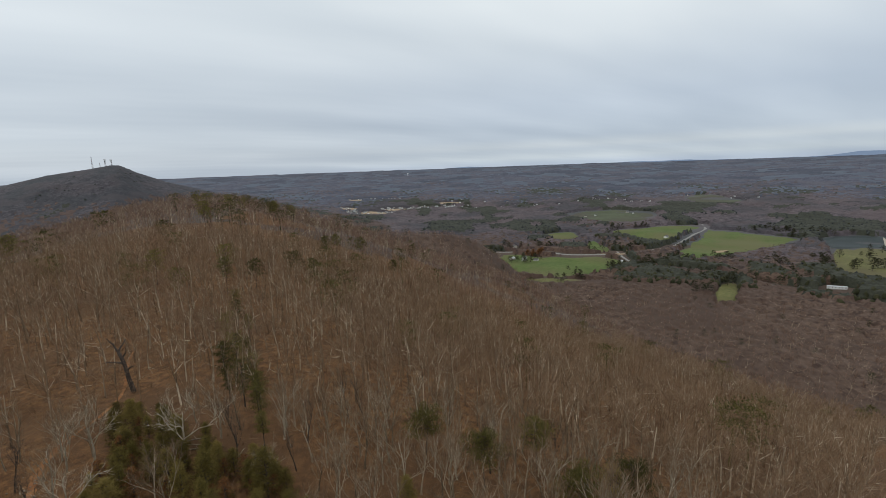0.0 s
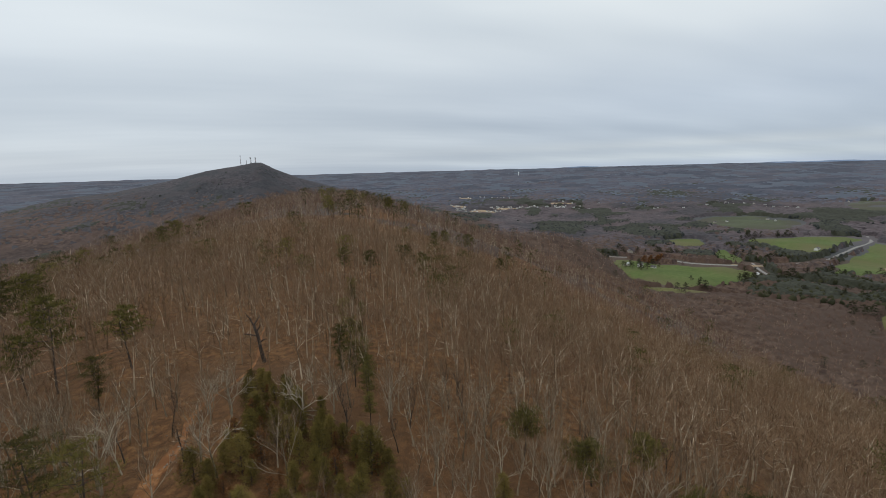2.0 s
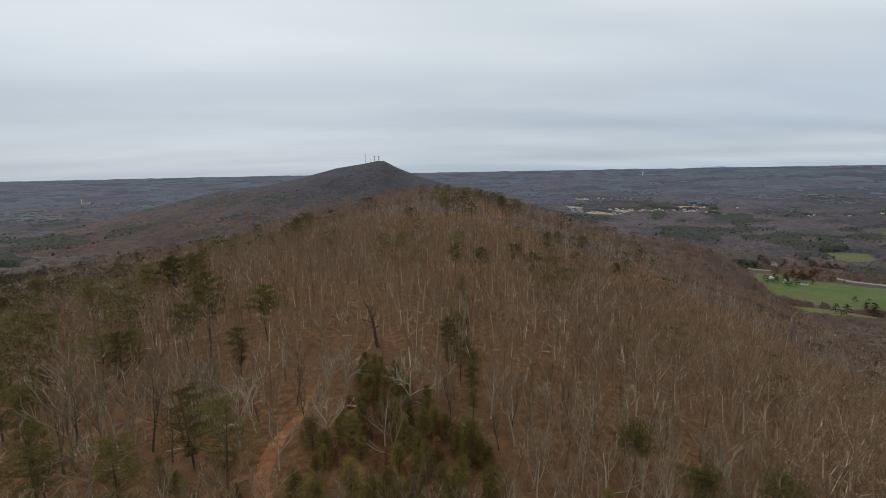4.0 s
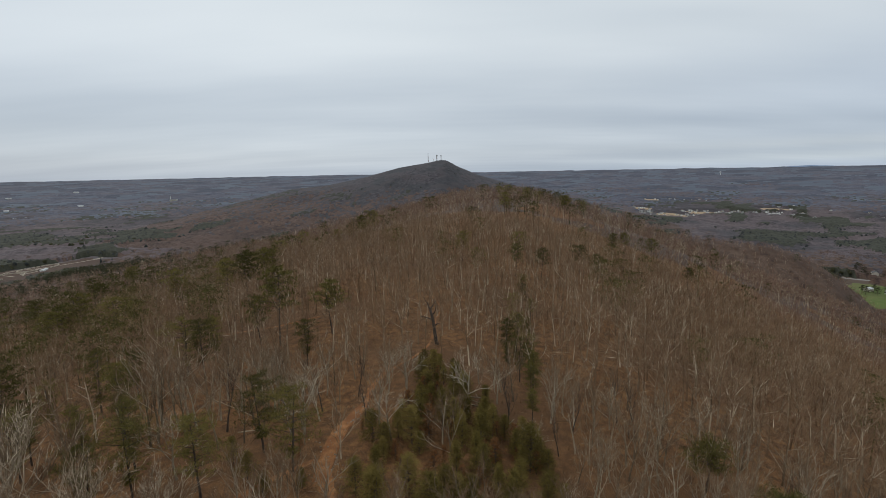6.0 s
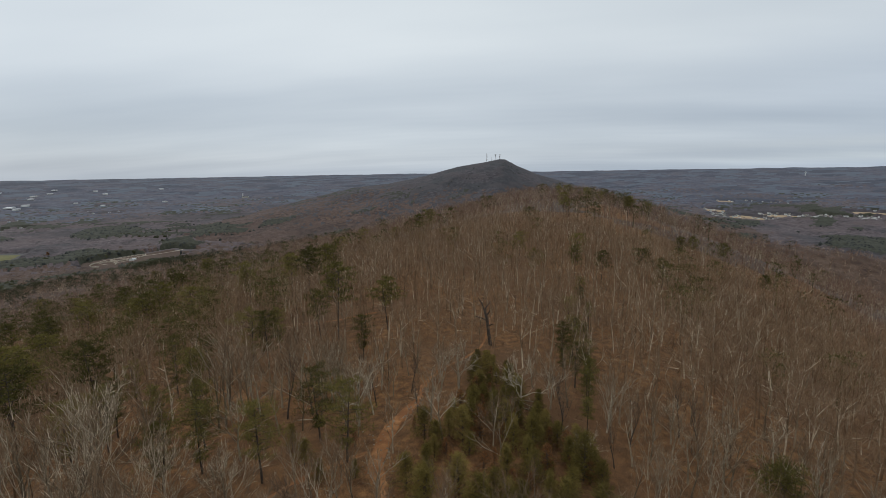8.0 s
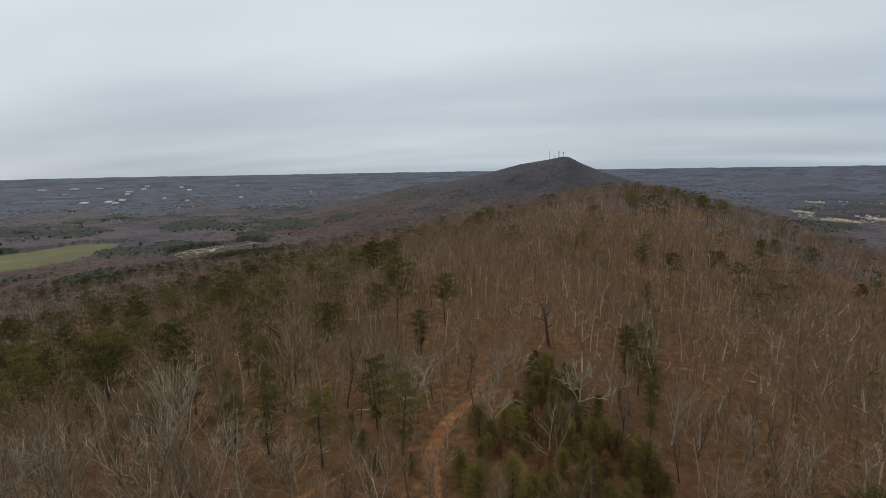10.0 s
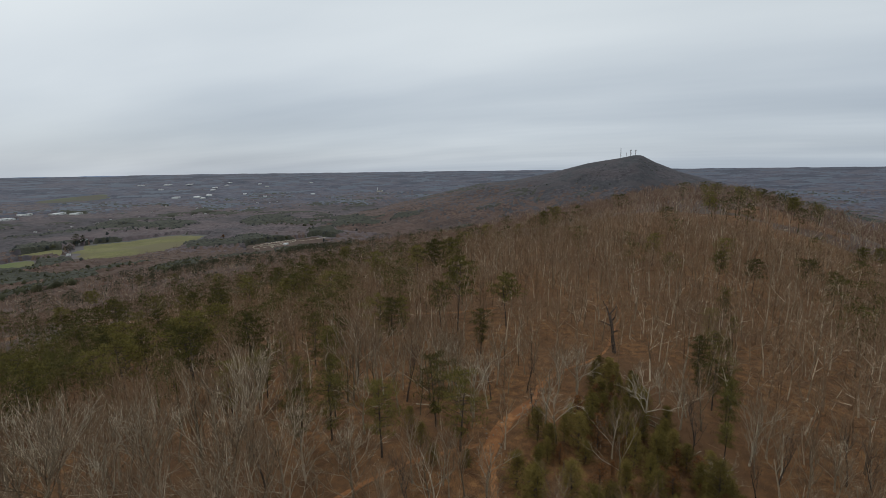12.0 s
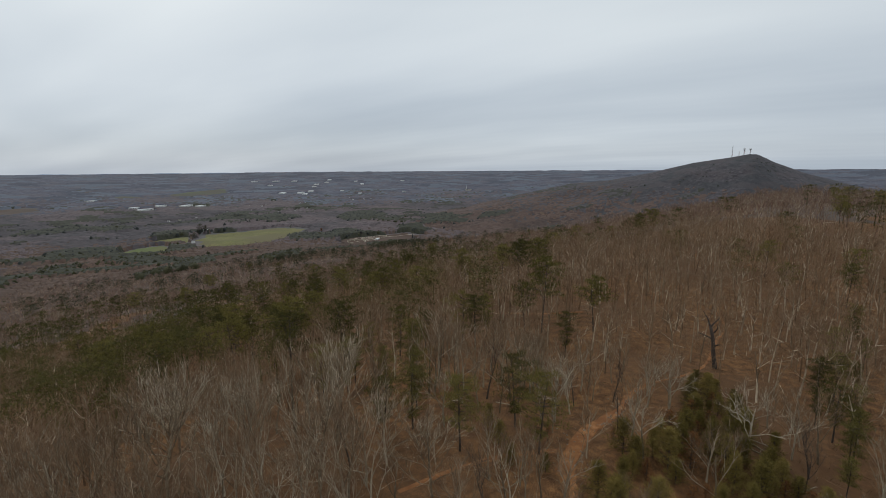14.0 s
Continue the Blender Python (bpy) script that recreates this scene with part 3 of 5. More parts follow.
def chain(segs, sides):
    """One unbroken stem along the segments, closed at its tip."""
    s = np.asarray(segs, float)
    pts = np.vstack([s[:, 0:3], s[-1:, 3:6]])
    rad = np.append(s[:, 6], s[-1, 7])
    d = np.gradient(pts, axis=0)
    d /= np.linalg.norm(d, axis=1)[:, None] + 1e-9
    ref = np.array([1.0, 0, 0]) if abs(d[0, 2]) > 0.7 else np.array([0, 0, 1.0])
    u = np.cross(d, ref)
    u /= np.linalg.norm(u, axis=1)[:, None]
    v = np.cross(d, u)
    a = np.arange(sides) * 2 * np.pi / sides
    verts = (pts[:, None] + (u[:, None] * np.cos(a)[None, :, None] + v[:, None] * np.sin(a)[None, :, None]) * rad[:, None, None]).reshape(-1, 3)
    verts = np.vstack([verts, pts[-1:]])
    i = np.arange(sides)
    j = (i + 1) % sides
    faces = [np.concatenate([np.stack([k * sides + i, k * sides + j, (k + 1) * sides + j], -1), np.stack([k * sides + i, (k + 1) * sides + j, (k + 1) * sides + i], -1)]) for k in range(len(s))]
    faces.append(np.stack([len(s) * sides + i, len(s) * sides + j, np.full(sides, len(verts) - 1)], -1))
    return verts, np.vstack(faces)


def blades(p, q, width, facing=None):
    """Thin triangles from p to their tips q, turned flat to the facing where one is given."""
    d = q - p
    side = np.cross(d, np.random.default_rng(len(p)).standard_normal(d.shape) if facing is None else facing)
    side /= np.linalg.norm(side, axis=1)[:, None] + 1e-9
    w = np.broadcast_to(np.asarray(width, float), (len(p),))[:, None]
    verts = np.stack([p - side * w / 2, p + side * w / 2, q], 1).reshape(-1, 3)
    return verts, np.arange(3 * len(p)).reshape(-1, 3)


def grow(rng, start, way_, length, r0, r1, bits, sway, lift=0.0):
    """A crooked stem: its segments, and the points along it."""
    segs, p, d = [], np.array(start, float), np.array(way_, float)
    pts = [p]
    for i in range(bits):
        d = d + rng.standard_normal(3) * sway + np.array([0, 0, lift])
        d /= np.linalg.norm(d)
        q = p + d * length / bits
        a, b = r0 + (r1 - r0) * i / bits, r0 + (r1 - r0) * (i + 1) / bits
        segs.append([*p, *q, a, b])
        p = q
        pts.append(p)
    return segs, pts, d


def tilted(d, rng, angle):
    d = d / np.linalg.norm(d)
    s = np.cross(d, rng.standard_normal(3))
    s /= np.linalg.norm(s)
    return d * math.cos(angle) + s * math.sin(angle)


def bare_plan(seed, height=11.0, spread=0.5, limbs=7, crooked=0.16, fork=0.38, twig=5, fine=False, girth=0.056):
    """Trunk and limbs of a leafless tree, vase-shaped; each limb is its main stem, its branches and its twigs."""
    rng = np.random.default_rng(seed)
    lean = np.array([rng.normal(0, 0.06), rng.normal(0, 0.06), 1.0])
    trunk, pts, d = grow(rng, (0, 0, -0.4), lean, height * 0.74, 0.18, 0.045, 8, 0.05, 0.05)
    out = []
    for k in range(limbs):
        f = fork + (0.97 - fork) * (k + rng.uniform(0, 0.8)) / limbs
        at = f * 8
        i = min(int(at), 7)
        p = pts[i] + (pts[i + 1] - pts[i]) * (at - i)
        a = k * 2.4 + rng.uniform(-0.5, 0.5)
        away = spread * 1.25 * (1.12 - 0.50 * f) * rng.uniform(0.8, 1.2)
        out_way = np.array([math.cos(a) * math.sin(away), math.sin(a) * math.sin(away), math.cos(away)])
        size = height * (1.02 - 0.76 * f) * rng.uniform(0.78, 1.05)
        stem, sp, sd = grow(rng, p, out_way, size, girth * (1.4 - 0.8 * f), 0.015, 5, crooked, 0.11)
        branches, twigs = [], []
        for m in range(8):
            g = (0.18 + 0.82 * (m + rng.uniform(0, 0.9)) / 8) * 5
            i = min(int(g), 4)
            bp = sp[i] + (sp[i + 1] - sp[i]) * (g - i)
            bw = tilted(sp[i + 1] - sp[i], rng, rng.uniform(0.35, 0.80)) + np.array([0, 0, 0.22])
            b, bpts, bd = grow(rng, bp, bw, size * rng.uniform(0.24, 0.46) * (1.2 - 0.1 * g), 0.026, 0.009, 2, crooked * 1.3, 0.08)
            branches += b
            for n in range(twig):
                g2 = rng.uniform(0.25, 1.0) * 2
                i2 = min(int(g2), 1)
                tp = bpts[i2] + (bpts[i2 + 1] - bpts[i2]) * (g2 - i2)
                tw = tilted(bpts[i2 + 1] - bpts[i2], rng, rng.uniform(0.2, 0.75)) + np.array([0, 0, 0.2])
                tw = tw / np.linalg.norm(tw) * rng.uniform(0.6, 1.5)
                twigs.append((tp, tp + tw))
                if fine:
                    for g3 in (0.35, 0.7):
                        tq = tp + tw * g3
                        td = tilted(tw, rng, rng.uniform(0.35, 0.8)) + np.array([0, 0, 0.2])
                        twigs.append((tq, tq + td / np.linalg.norm(td) * rng.uniform(0.35, 0.8)))
        out.append((stem, branches, twigs))
    return trunk, out


def joined(parts):
    verts, faces, n = [], [], 0
    for v, f in parts:
        verts.append(v)
        faces.append(f + n)
        n += len(v)
    return np.vstack(verts), np.vstack(faces)


def bare_tree(seed, name, mat, label, height=11.0, ends=None, **more):
    """A leafless tree: its trunk, and each limb with branches and twigs."""
    trunk, limbs = bare_plan(seed, height, fine=True, **more)
    tree = new(name)
    piece("trunk", *chain(trunk, 6), mat, tree, smooth=True)
    for stem, branches, twigs in limbs:
        a, b = np.array([t[0] for t in twigs]), np.array([t[1] for t in twigs])
        wood = [chain(stem, 4), tubes(branches, 3)]
        v, f = joined(wood + [blades(a, b, np.where(np.arange(len(a)) % 3 == 0, 0.034, 0.024))])
        which = np.zeros(len(f), int)
        which[sum(len(w[1]) for w in wood):] = 1
        limb = new("limb", mesh_of("limb", v, f, [mat, ends or TWIGS], which))
        limb.parent = tree
    return tagged(tree, label, "tree", "bare trees on the ridge")


def slim_tree(seed, detail):
    """A leafless tree of few triangles, about 11 m high, for woods further off: pale stems first, then brown twigs."""
    rng = np.random.default_rng(seed)
    trunk, limbs = bare_plan(seed, 11.0, rng.uniform(0.62, 0.95), (5, 6, 7)[detail], 0.30, rng.uniform(0.26, 0.42), 6)
    if detail == 2:
        got = [tubes([[*trunk[0][:3], *trunk[3][3:6], 0.15, 0.10], [*trunk[4][:3], *trunk[7][3:6], 0.10, 0.04]], 3)]
    else:
        got = [blades(np.array([trunk[0][:3]]), np.array([trunk[7][3:6]]), 0.36)]
    stems = np.array([[*s[0][:3], *s[2][3:6]] for s, _, _ in limbs] + ([[*s[3][:3], *s[4][3:6]] for s, _, _ in limbs] if detail else []))
    got.append(blades(stems[:, :3], stems[:, 3:6], (0.18, 0.14, 0.105)[detail]))
    br = np.array([[*b[i * 2][:3], *b[i * 2 + 1][3:6]] for _, b, _ in limbs for i in range(8)])
    pale = br[::3] if detail == 2 else br[::6]
    rest = np.delete(br, np.s_[::3], 0) if detail == 2 else np.delete(br, np.s_[::6], 0)[::2]
    got.append(blades(pale[:, :3], pale[:, 3:], (0.14, 0.10, 0.06)[detail]))
    wood = sum(len(g[1]) for g in got)
    got.append(blades(rest[:, :3], rest[:, 3:], (0.18, 0.10, 0.055)[detail]))
    if detail:
        tw = [t for _, _, ts in limbs for t in (ts[::3] if detail == 2 else ts[::10])]
        a, b = np.array([t[0] for t in tw]), np.array([t[1] for t in tw])
        got.append(blades(a, a + (b - a) * 1.1, (0, 0.10, 0.05)[detail]))
    return (*joined(got), wood if seed % 2 == 0 else 0)


def canopy(seed):
    """The uneven top of one far tree's crown, with a few ragged tips."""
    rng = np.random.default_rng(seed)
    k = 6
    a = np.arange(k) * 2 * np.pi / k + rng.uniform(-0.3, 0.3, k)
    rings = []
    for r, z in ((1.0, 0.35), (0.80, 0.78)):
        rr = r * rng.uniform(0.65, 1.3, k)
        rings.append(np.column_stack([np.cos(a) * rr, np.sin(a) * rr, z + rng.uniform(-0.14, 0.14, k)]))
    verts = np.vstack(rings + [[[rng.normal(0, 0.15), rng.normal(0, 0.15), rng.uniform(0.92, 1.15)]]])
    i = np.arange(k)
    j = (i + 1) % k
    faces = np.vstack([np.column_stack([i, j, k + j]), np.column_stack([i, k + j, k + i]), np.column_stack([k + i, k + j, np.full(k, 2 * k)])])
    got = [(verts * [6.0, 6.0, 11.0], faces)]
    m = 2
    p = np.column_stack([rng.uniform(-4, 4, m), rng.uniform(-4, 4, m), rng.uniform(6.5, 8.5, m)])
    got.append(blades(p, p + np.column_stack([rng.normal(0, 1, m), rng.normal(0, 1, m), rng.uniform(2.5, 4.5, m)]), 1.2))
    return joined(got)


def tufts(rng, centres, sizes, count, length, width):
    """Sprays of needles that lie over the rounded ends of boughs."""
    n = len(centres) * count
    d = rng.standard_normal((n, 3))
    d /= np.linalg.norm(d, axis=1)[:, None]
    d[:, 2] = np.abs(d[:, 2]) * 0.75 - 0.12
    s = np.repeat(sizes, count)[:, None]
    p = np.repeat(centres, count, 0) + d * [1, 1, 0.7] * s * rng.uniform(0.45, 0.95, (n, 1))
    out = d * 0.55 + rng.standard_normal((n, 3)) * 0.6 + [0, 0, 0.15]
    out /= np.linalg.norm(out, axis=1)[:, None]
    return blades(p, p + out * length * rng.uniform(0.6, 1.3, (n, 1)), width, d + [0, 0, 0.45] + rng.standard_normal((n, 3)) * 0.25)


def pine_plan(seed, height, boughs, low=0.3, wide=0.26, dome=False):
    rng = np.random.default_rng(seed)
    z = np.linspace(low, 0.97, boughs) ** 0.9 * height
    a = np.arange(boughs) * 2.4 + rng.uniform(-0.5, 0.5, boughs)
    f = z / height
    reach = height * wide * (1.08 - f) ** 0.7 * rng.uniform(0.45, 1.15, boughs)
    if dome:
        reach = height * wide * np.sqrt(np.clip(1 - ((f - 0.66) / 0.40) ** 2, 0.04, 1)) * rng.uniform(0.4, 1.1, boughs)
    tips = np.column_stack([np.cos(a) * reach, np.sin(a) * reach, z + reach * 0.22])
    roots = np.column_stack([np.zeros(boughs), np.zeros(boughs), z - reach * 0.05])
    return rng, tips, roots, reach


def pine_tree(seed, height, boughs=30, low=0.3, wide=0.26, needles=55, label="", name="pine_tree", mat=None, group="pines on the ridge", spray=0.62, width=0.13):
    """An uneven pine: a dark trunk, bare bough stems, and a ragged crown of needle sprays."""
    rng, tips, roots, reach = pine_plan(seed, height, boughs, low, wide, name == "pine_tree")
    tree = new(name)
    trunk, _, _ = grow(rng, (0, 0, -0.4), (0.02, 0.01, 1), height * 0.99, 0.14 * height / 9, 0.03, 6, 0.03, 0.05)
    stems = np.column_stack([roots, tips, np.full(boughs, 0.05), np.full(boughs, 0.015)])
    piece("trunk", *joined([chain(trunk, 6), tubes(stems, 3)]), DARK_BARK, tree, smooth=True)
    centres = np.vstack([tips, roots * 0.45 + tips * 0.55, [[0, 0, height]]])
    sizes = np.concatenate([0.40 + reach * 0.27, 0.34 + reach * 0.22, [0.4]]) * (1.0 if name == "pine_tree" else 0.74)
    piece("crown", *tufts(rng, centres, sizes, needles, spray, width), mat or NEEDLES, tree)
    return tagged(tree, label, "pine tree" if name == "pine_tree" else "shrub", group)


def slim_pine(seed, detail):
    """A pine of few triangles, about 11 m high."""
    boughs, needles, length, width = {2: (14, 36, 0.55, 0.13), 1: (11, 15, 0.8, 0.32)}[detail]
    rng, tips, roots, reach = pine_plan(seed, 11.0, boughs, 0.36, 0.25, True)
    centres = np.vstack([tips * [0.85, 0.85, 1], [[0, 0, 10.6]]])
    got = [tufts(rng, centres, np.concatenate([0.8 + reach * 0.42, [0.7]]), needles, length, width)]
    got.append(blades(np.array([[0, 0, -0.5]]), np.array([[0, 0, 9.5]]), 0.5))
    return joined(got)


def stamp(protos, x, y, z, scale, turn, tall, rng):
    """Copies of the shapes joined into one."""
    pick = rng.integers(0, len(protos), len(x))
    verts, faces, which, n = [], [], [], 0
    for k, (v, f, *stems) in enumerate(protos):
        i = np.nonzero(pick == k)[0]
        if not len(i):
            continue
        c, s = np.cos(turn[i])[:, None], np.sin(turn[i])[:, None]
        vx, vy = v[None, :, 0] * scale[i][:, None], v[None, :, 1] * scale[i][:, None]
        w = np.stack([c * vx - s * vy + x[i][:, None], s * vx + c * vy + y[i][:, None], v[None, :, 2] * tall[i][:, None] + z[i][:, None]], -1)
        verts.append(w.reshape(-1, 3))
        faces.append((f[None] + (np.arange(len(i)) * len(v))[:, None, None]).reshape(-1, 3) + n)
        kind = np.zeros(len(f), int)
        kind[:stems[0] if stems else 0] = 1
        which.append(np.tile(kind, len(i)))
        n += w.shape[0] * w.shape[1]
    return np.vstack(verts), np.vstack(faces), np.concatenate(which)


def woods(name, protos, mat, x, y, label, seed, size=1.0, wide=1.0):
    rng = np.random.default_rng(seed)
    n = len(x)
    s = size * rng.uniform(0.75, 1.25, n)
    up = terrain(x, y) - EYE
    s = s * np.where(np.hypot(x, y) > 1700, np.clip(-up / 215, 0.25, 1), 1)          # far trees shrink with the drawn-in far land, fitted to the camera's view
    s = s * np.where((y > 1100) & (up > valley(x, y) + 25), 0.62, 1)                  # smaller trees on the mountain, for a smooth skyline from the camera
    s = s * np.where((np.abs(x) < 25) & (y < 130), 0.85, 1)
    broad = np.where(np.hypot(x, y) > 720, wide, s) * rng.uniform(0.8, 1.25, n) * (1.12 if name == "pine_woods" else 1.0)
    v, f, which = stamp(protos, x, y, terrain(x, y), broad, rng.uniform(0, 6.28, n), s, rng)
    return tagged(new(name, mesh_of(name, v, f, [mat, PALE_LIMBS] if which.any() else mat, which, len(protos[0][0]) < 25)), label, "woods", kind="stuff")


def scatter(rng, r0, r1, cell, a0=-80, a1=80):
    """Evenly uneven spots in the sector ahead, between two distances."""
    n = int(2 * r1 / cell)
    i, j = np.meshgrid(np.arange(n), np.arange(int(n * 0.56)))
    x = -r1 + (i.ravel() + rng.uniform(-0.45, 0.45, i.size)) * cell
    y = -0.1 * r1 + (j.ravel() + rng.uniform(-0.45, 0.45, i.size)) * cell
    r, a = np.hypot(x, y), np.degrees(np.arctan2(-x, y))
    k = (r >= r0) & (r < r1) & (a > a0) & (a < a1)
    return x[k], y[k]


# dense evergreen stands: middle, half length and breadth, turn, share of pines
STANDS = [(-1190, 1260, 190, 95, 2.3, 0.7), (1620, 430, 150, 130, 0.3, 0.7), (795, 520, 120, 28, -0.25, 0.5), (885, 440, 26, 70, 0.1, 0.5), (-560, 700, 230, 55, 2.2, 0.42), (-430, 560, 150, 60, 2.3, 0.35), (-700, 330, 110, 45, 2.7, 0.40), (-640, 480, 90, 40, 2.5, 0.40), (-790, 420, 80, 35, 2.7, 0.40), (-520, 400, 110, 50, 2.5, 0.30),
          (860, 1180, 90, 60, 0.4, 0.5), (1000, 1330, 150, 60, -0.6, 0.5), (620, 1000, 80, 60, 0.5, 0.5), (1480, 800, 120, 50, 0.8, 0.4), (-1500, 900, 160, 60, 1.2, 0.4), (-1700, 1500, 200, 70, 2.0, 0.4)]


def pine_share(x, y):
    """How many of the trees are pines, from the lie of the land."""
    patch = 0.5 + 0.5 * waves(x, y, 150, 7)
    patch2 = 0.5 + 0.5 * waves(x, y, 420, 9)
    r, a = np.hypot(x, y), np.degrees(np.arctan2(-x, y))
    left = ramp(a, 14, 34) * ramp(r, 70, 130)
    patch3 = 0.5 + 0.5 * waves(x, y, 60, 17)
    share = 0.02 + left * (0.07 + 0.32 * ramp(patch * 0.5 + patch3 * 0.5, 0.45, 0.8)) * (1 - 0.4 * ramp(r, 300, 550))
    share = share + 0.18 * ramp(a, 46, 66) * ramp(r, 80, 120) * (1 - ramp(r, 260, 360)) * ramp(patch3, 0.15, 0.6)
    crest_ = np.exp(-(((x - 75) / 42) ** 2) - ((y - 370) / 100) ** 2)
    share = share + 0.13 * crest_
    low = ramp(r, 700, 950)
    share = np.where(r > 700, np.maximum(share * (1 - low), low * (0.05 + 0.5 * ramp(patch2 * 0.55 + patch * 0.45, 0.49, 0.70))), share)
    for cx, cy, rx, ry, a_, much in STANDS:
        c, n = math.cos(a_), math.sin(a_)
        u, v = ((x - cx) * c + (y - cy) * n) / rx, ((y - cy) * c - (x - cx) * n) / ry
        share = share + much * (1 - ramp(np.hypot(u, v), 0.75, 1.1))
    mountain_ = np.exp(-(((x + 100) / 700) ** 2) - ((y - 1750) / 420) ** 2)
    return np.clip(share * (1 - 0.75 * mountain_) + 0.16 * mountain_, 0, 0.95)


def plant_woods():
    rng = np.random.default_rng(11)
    slim2 = [slim_tree(100 + i, 2) for i in range(8)]
    slim1 = [slim_tree(200 + i, 1) for i in range(8)]
    slim0 = [slim_tree(300 + i, 0) for i in range(8)]
    pine2 = [slim_pine(400 + i, 2) for i in range(5)]
    pine1 = [slim_pine(500 + i, 1) for i in range(5)]
    dark_tops = [canopy(600 + i) for i in range(6)]
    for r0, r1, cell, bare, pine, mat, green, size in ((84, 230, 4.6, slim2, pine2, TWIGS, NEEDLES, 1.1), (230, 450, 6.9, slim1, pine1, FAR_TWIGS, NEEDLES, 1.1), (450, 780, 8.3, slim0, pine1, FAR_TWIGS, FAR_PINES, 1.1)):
        x, y = scatter(rng, r0, r1, cell)
        k = free(x, y)
        x, y = x[k], y[k]
        is_pine = rng.uniform(0, 1, len(x)) < pine_share(x, y)
        woods("bare_woods", bare, mat, x[~is_pine], y[~is_pine], "grey-brown leafless woods covering the ridge", int(r0), size)
        woods("pine_woods", pine, green, x[is_pine], y[is_pine], "dark green pines scattered through the leafless woods", int(r0) + 1, size * 1.0)
    # the ridge goes on behind the camera
    a, r = rng.uniform(radians(88), radians(272), 500), 220 * np.sqrt(rng.uniform(0.02, 1, 500))
    woods("bare_woods", slim1, FAR_TWIGS, -r * np.sin(a), r * np.cos(a), "grey-brown leafless woods covering the ridge", 33, 1.1)
    a, r = rng.uniform(0, 6.283, 110), 36 * np.sqrt(rng.uniform(0.02, 1, 110))
    woods("bare_woods", slim2, TWIGS, -r * np.sin(a), r * np.cos(a), "grey-brown leafless woods covering the ridge", 34, 0.85)
    # evergreens that stand above the canopy of the low country
    spots = []
    for r0, r1, cell in ((700, 1250, 9.6), (1250, 1900, 12)):
        x, y = scatter(rng, r0, r1, cell)
        k = free(x, y)
        spots.append(np.column_stack([x, y, np.full(len(x), cell)])[k])
    x, y, cell = np.vstack(spots).T
    az = np.degrees(np.arctan2(-x, y))
    keep = ~((np.abs(az) < 7) & (y > 640) & (y < 1150)) & ~((np.abs(az) < 9) & (y > 1850)) & (rng.uniform(0, 1, len(x)) < np.where(pine_share(x, y) > 0.27, 3.0, 0.04) * np.where((y > 1050) & (terrain(x, y) - EYE - valley(x, y) > 50), 0.3, 1) * pine_share(x, y))
    x, y, cell = x[keep], y[keep], cell[keep]
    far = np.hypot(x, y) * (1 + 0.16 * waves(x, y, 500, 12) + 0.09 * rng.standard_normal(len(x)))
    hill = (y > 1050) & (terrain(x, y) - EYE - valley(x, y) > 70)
    # Tops past about 1200 m take the haze-tinted needles.
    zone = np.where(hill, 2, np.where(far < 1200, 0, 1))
    for z, mat in enumerate((FAR_PINES, HAZY_PINES, HILL_PINES)):
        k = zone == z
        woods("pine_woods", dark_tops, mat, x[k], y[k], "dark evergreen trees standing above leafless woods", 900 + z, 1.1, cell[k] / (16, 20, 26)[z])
    # bare trees that stand above it
    x, y = scatter(rng, 720, 1350, 14.5)
    k = free(x, y)
    x, y = x[k], y[k]
    woods("bare_woods", [(v[:75], f[:25]) for v, f, _ in slim0], WOODS, x, y, "brown leafless trees in the low country", 950, 1.2, 1.5)


def crowns(x, y, size, seed):
    """Rounded crowns, one to a cell: their height from 0 to about 1.2, and a number of its own for each tree."""
    i0, j0 = np.floor(x / size), np.floor(y / size)
    best, own = np.zeros(x.shape), np.zeros(x.shape)
    for di in (-1, 0, 1):
        for dj in (-1, 0, 1):
            i, j = i0 + di, j0 + dj
            u, v, w = (np.modf(np.abs(np.sin(i * a + j * b + seed) * 43758.5453))[0] for a, b in ((12.9898, 78.233), (39.346, 11.135), (73.156, 52.235)))
            d2 = ((x - (i + 0.15 + 0.7 * u) * size) ** 2 + (y - (j + 0.15 + 0.7 * v) * size) ** 2) / (size * (0.55 + 0.35 * w)) ** 2
            h = np.sqrt(np.clip(1 - d2, 0, 1)) * (0.7 + 0.5 * u)
            own = np.where(h > best, w, own)
            best = np.maximum(best, h)
    return best, own


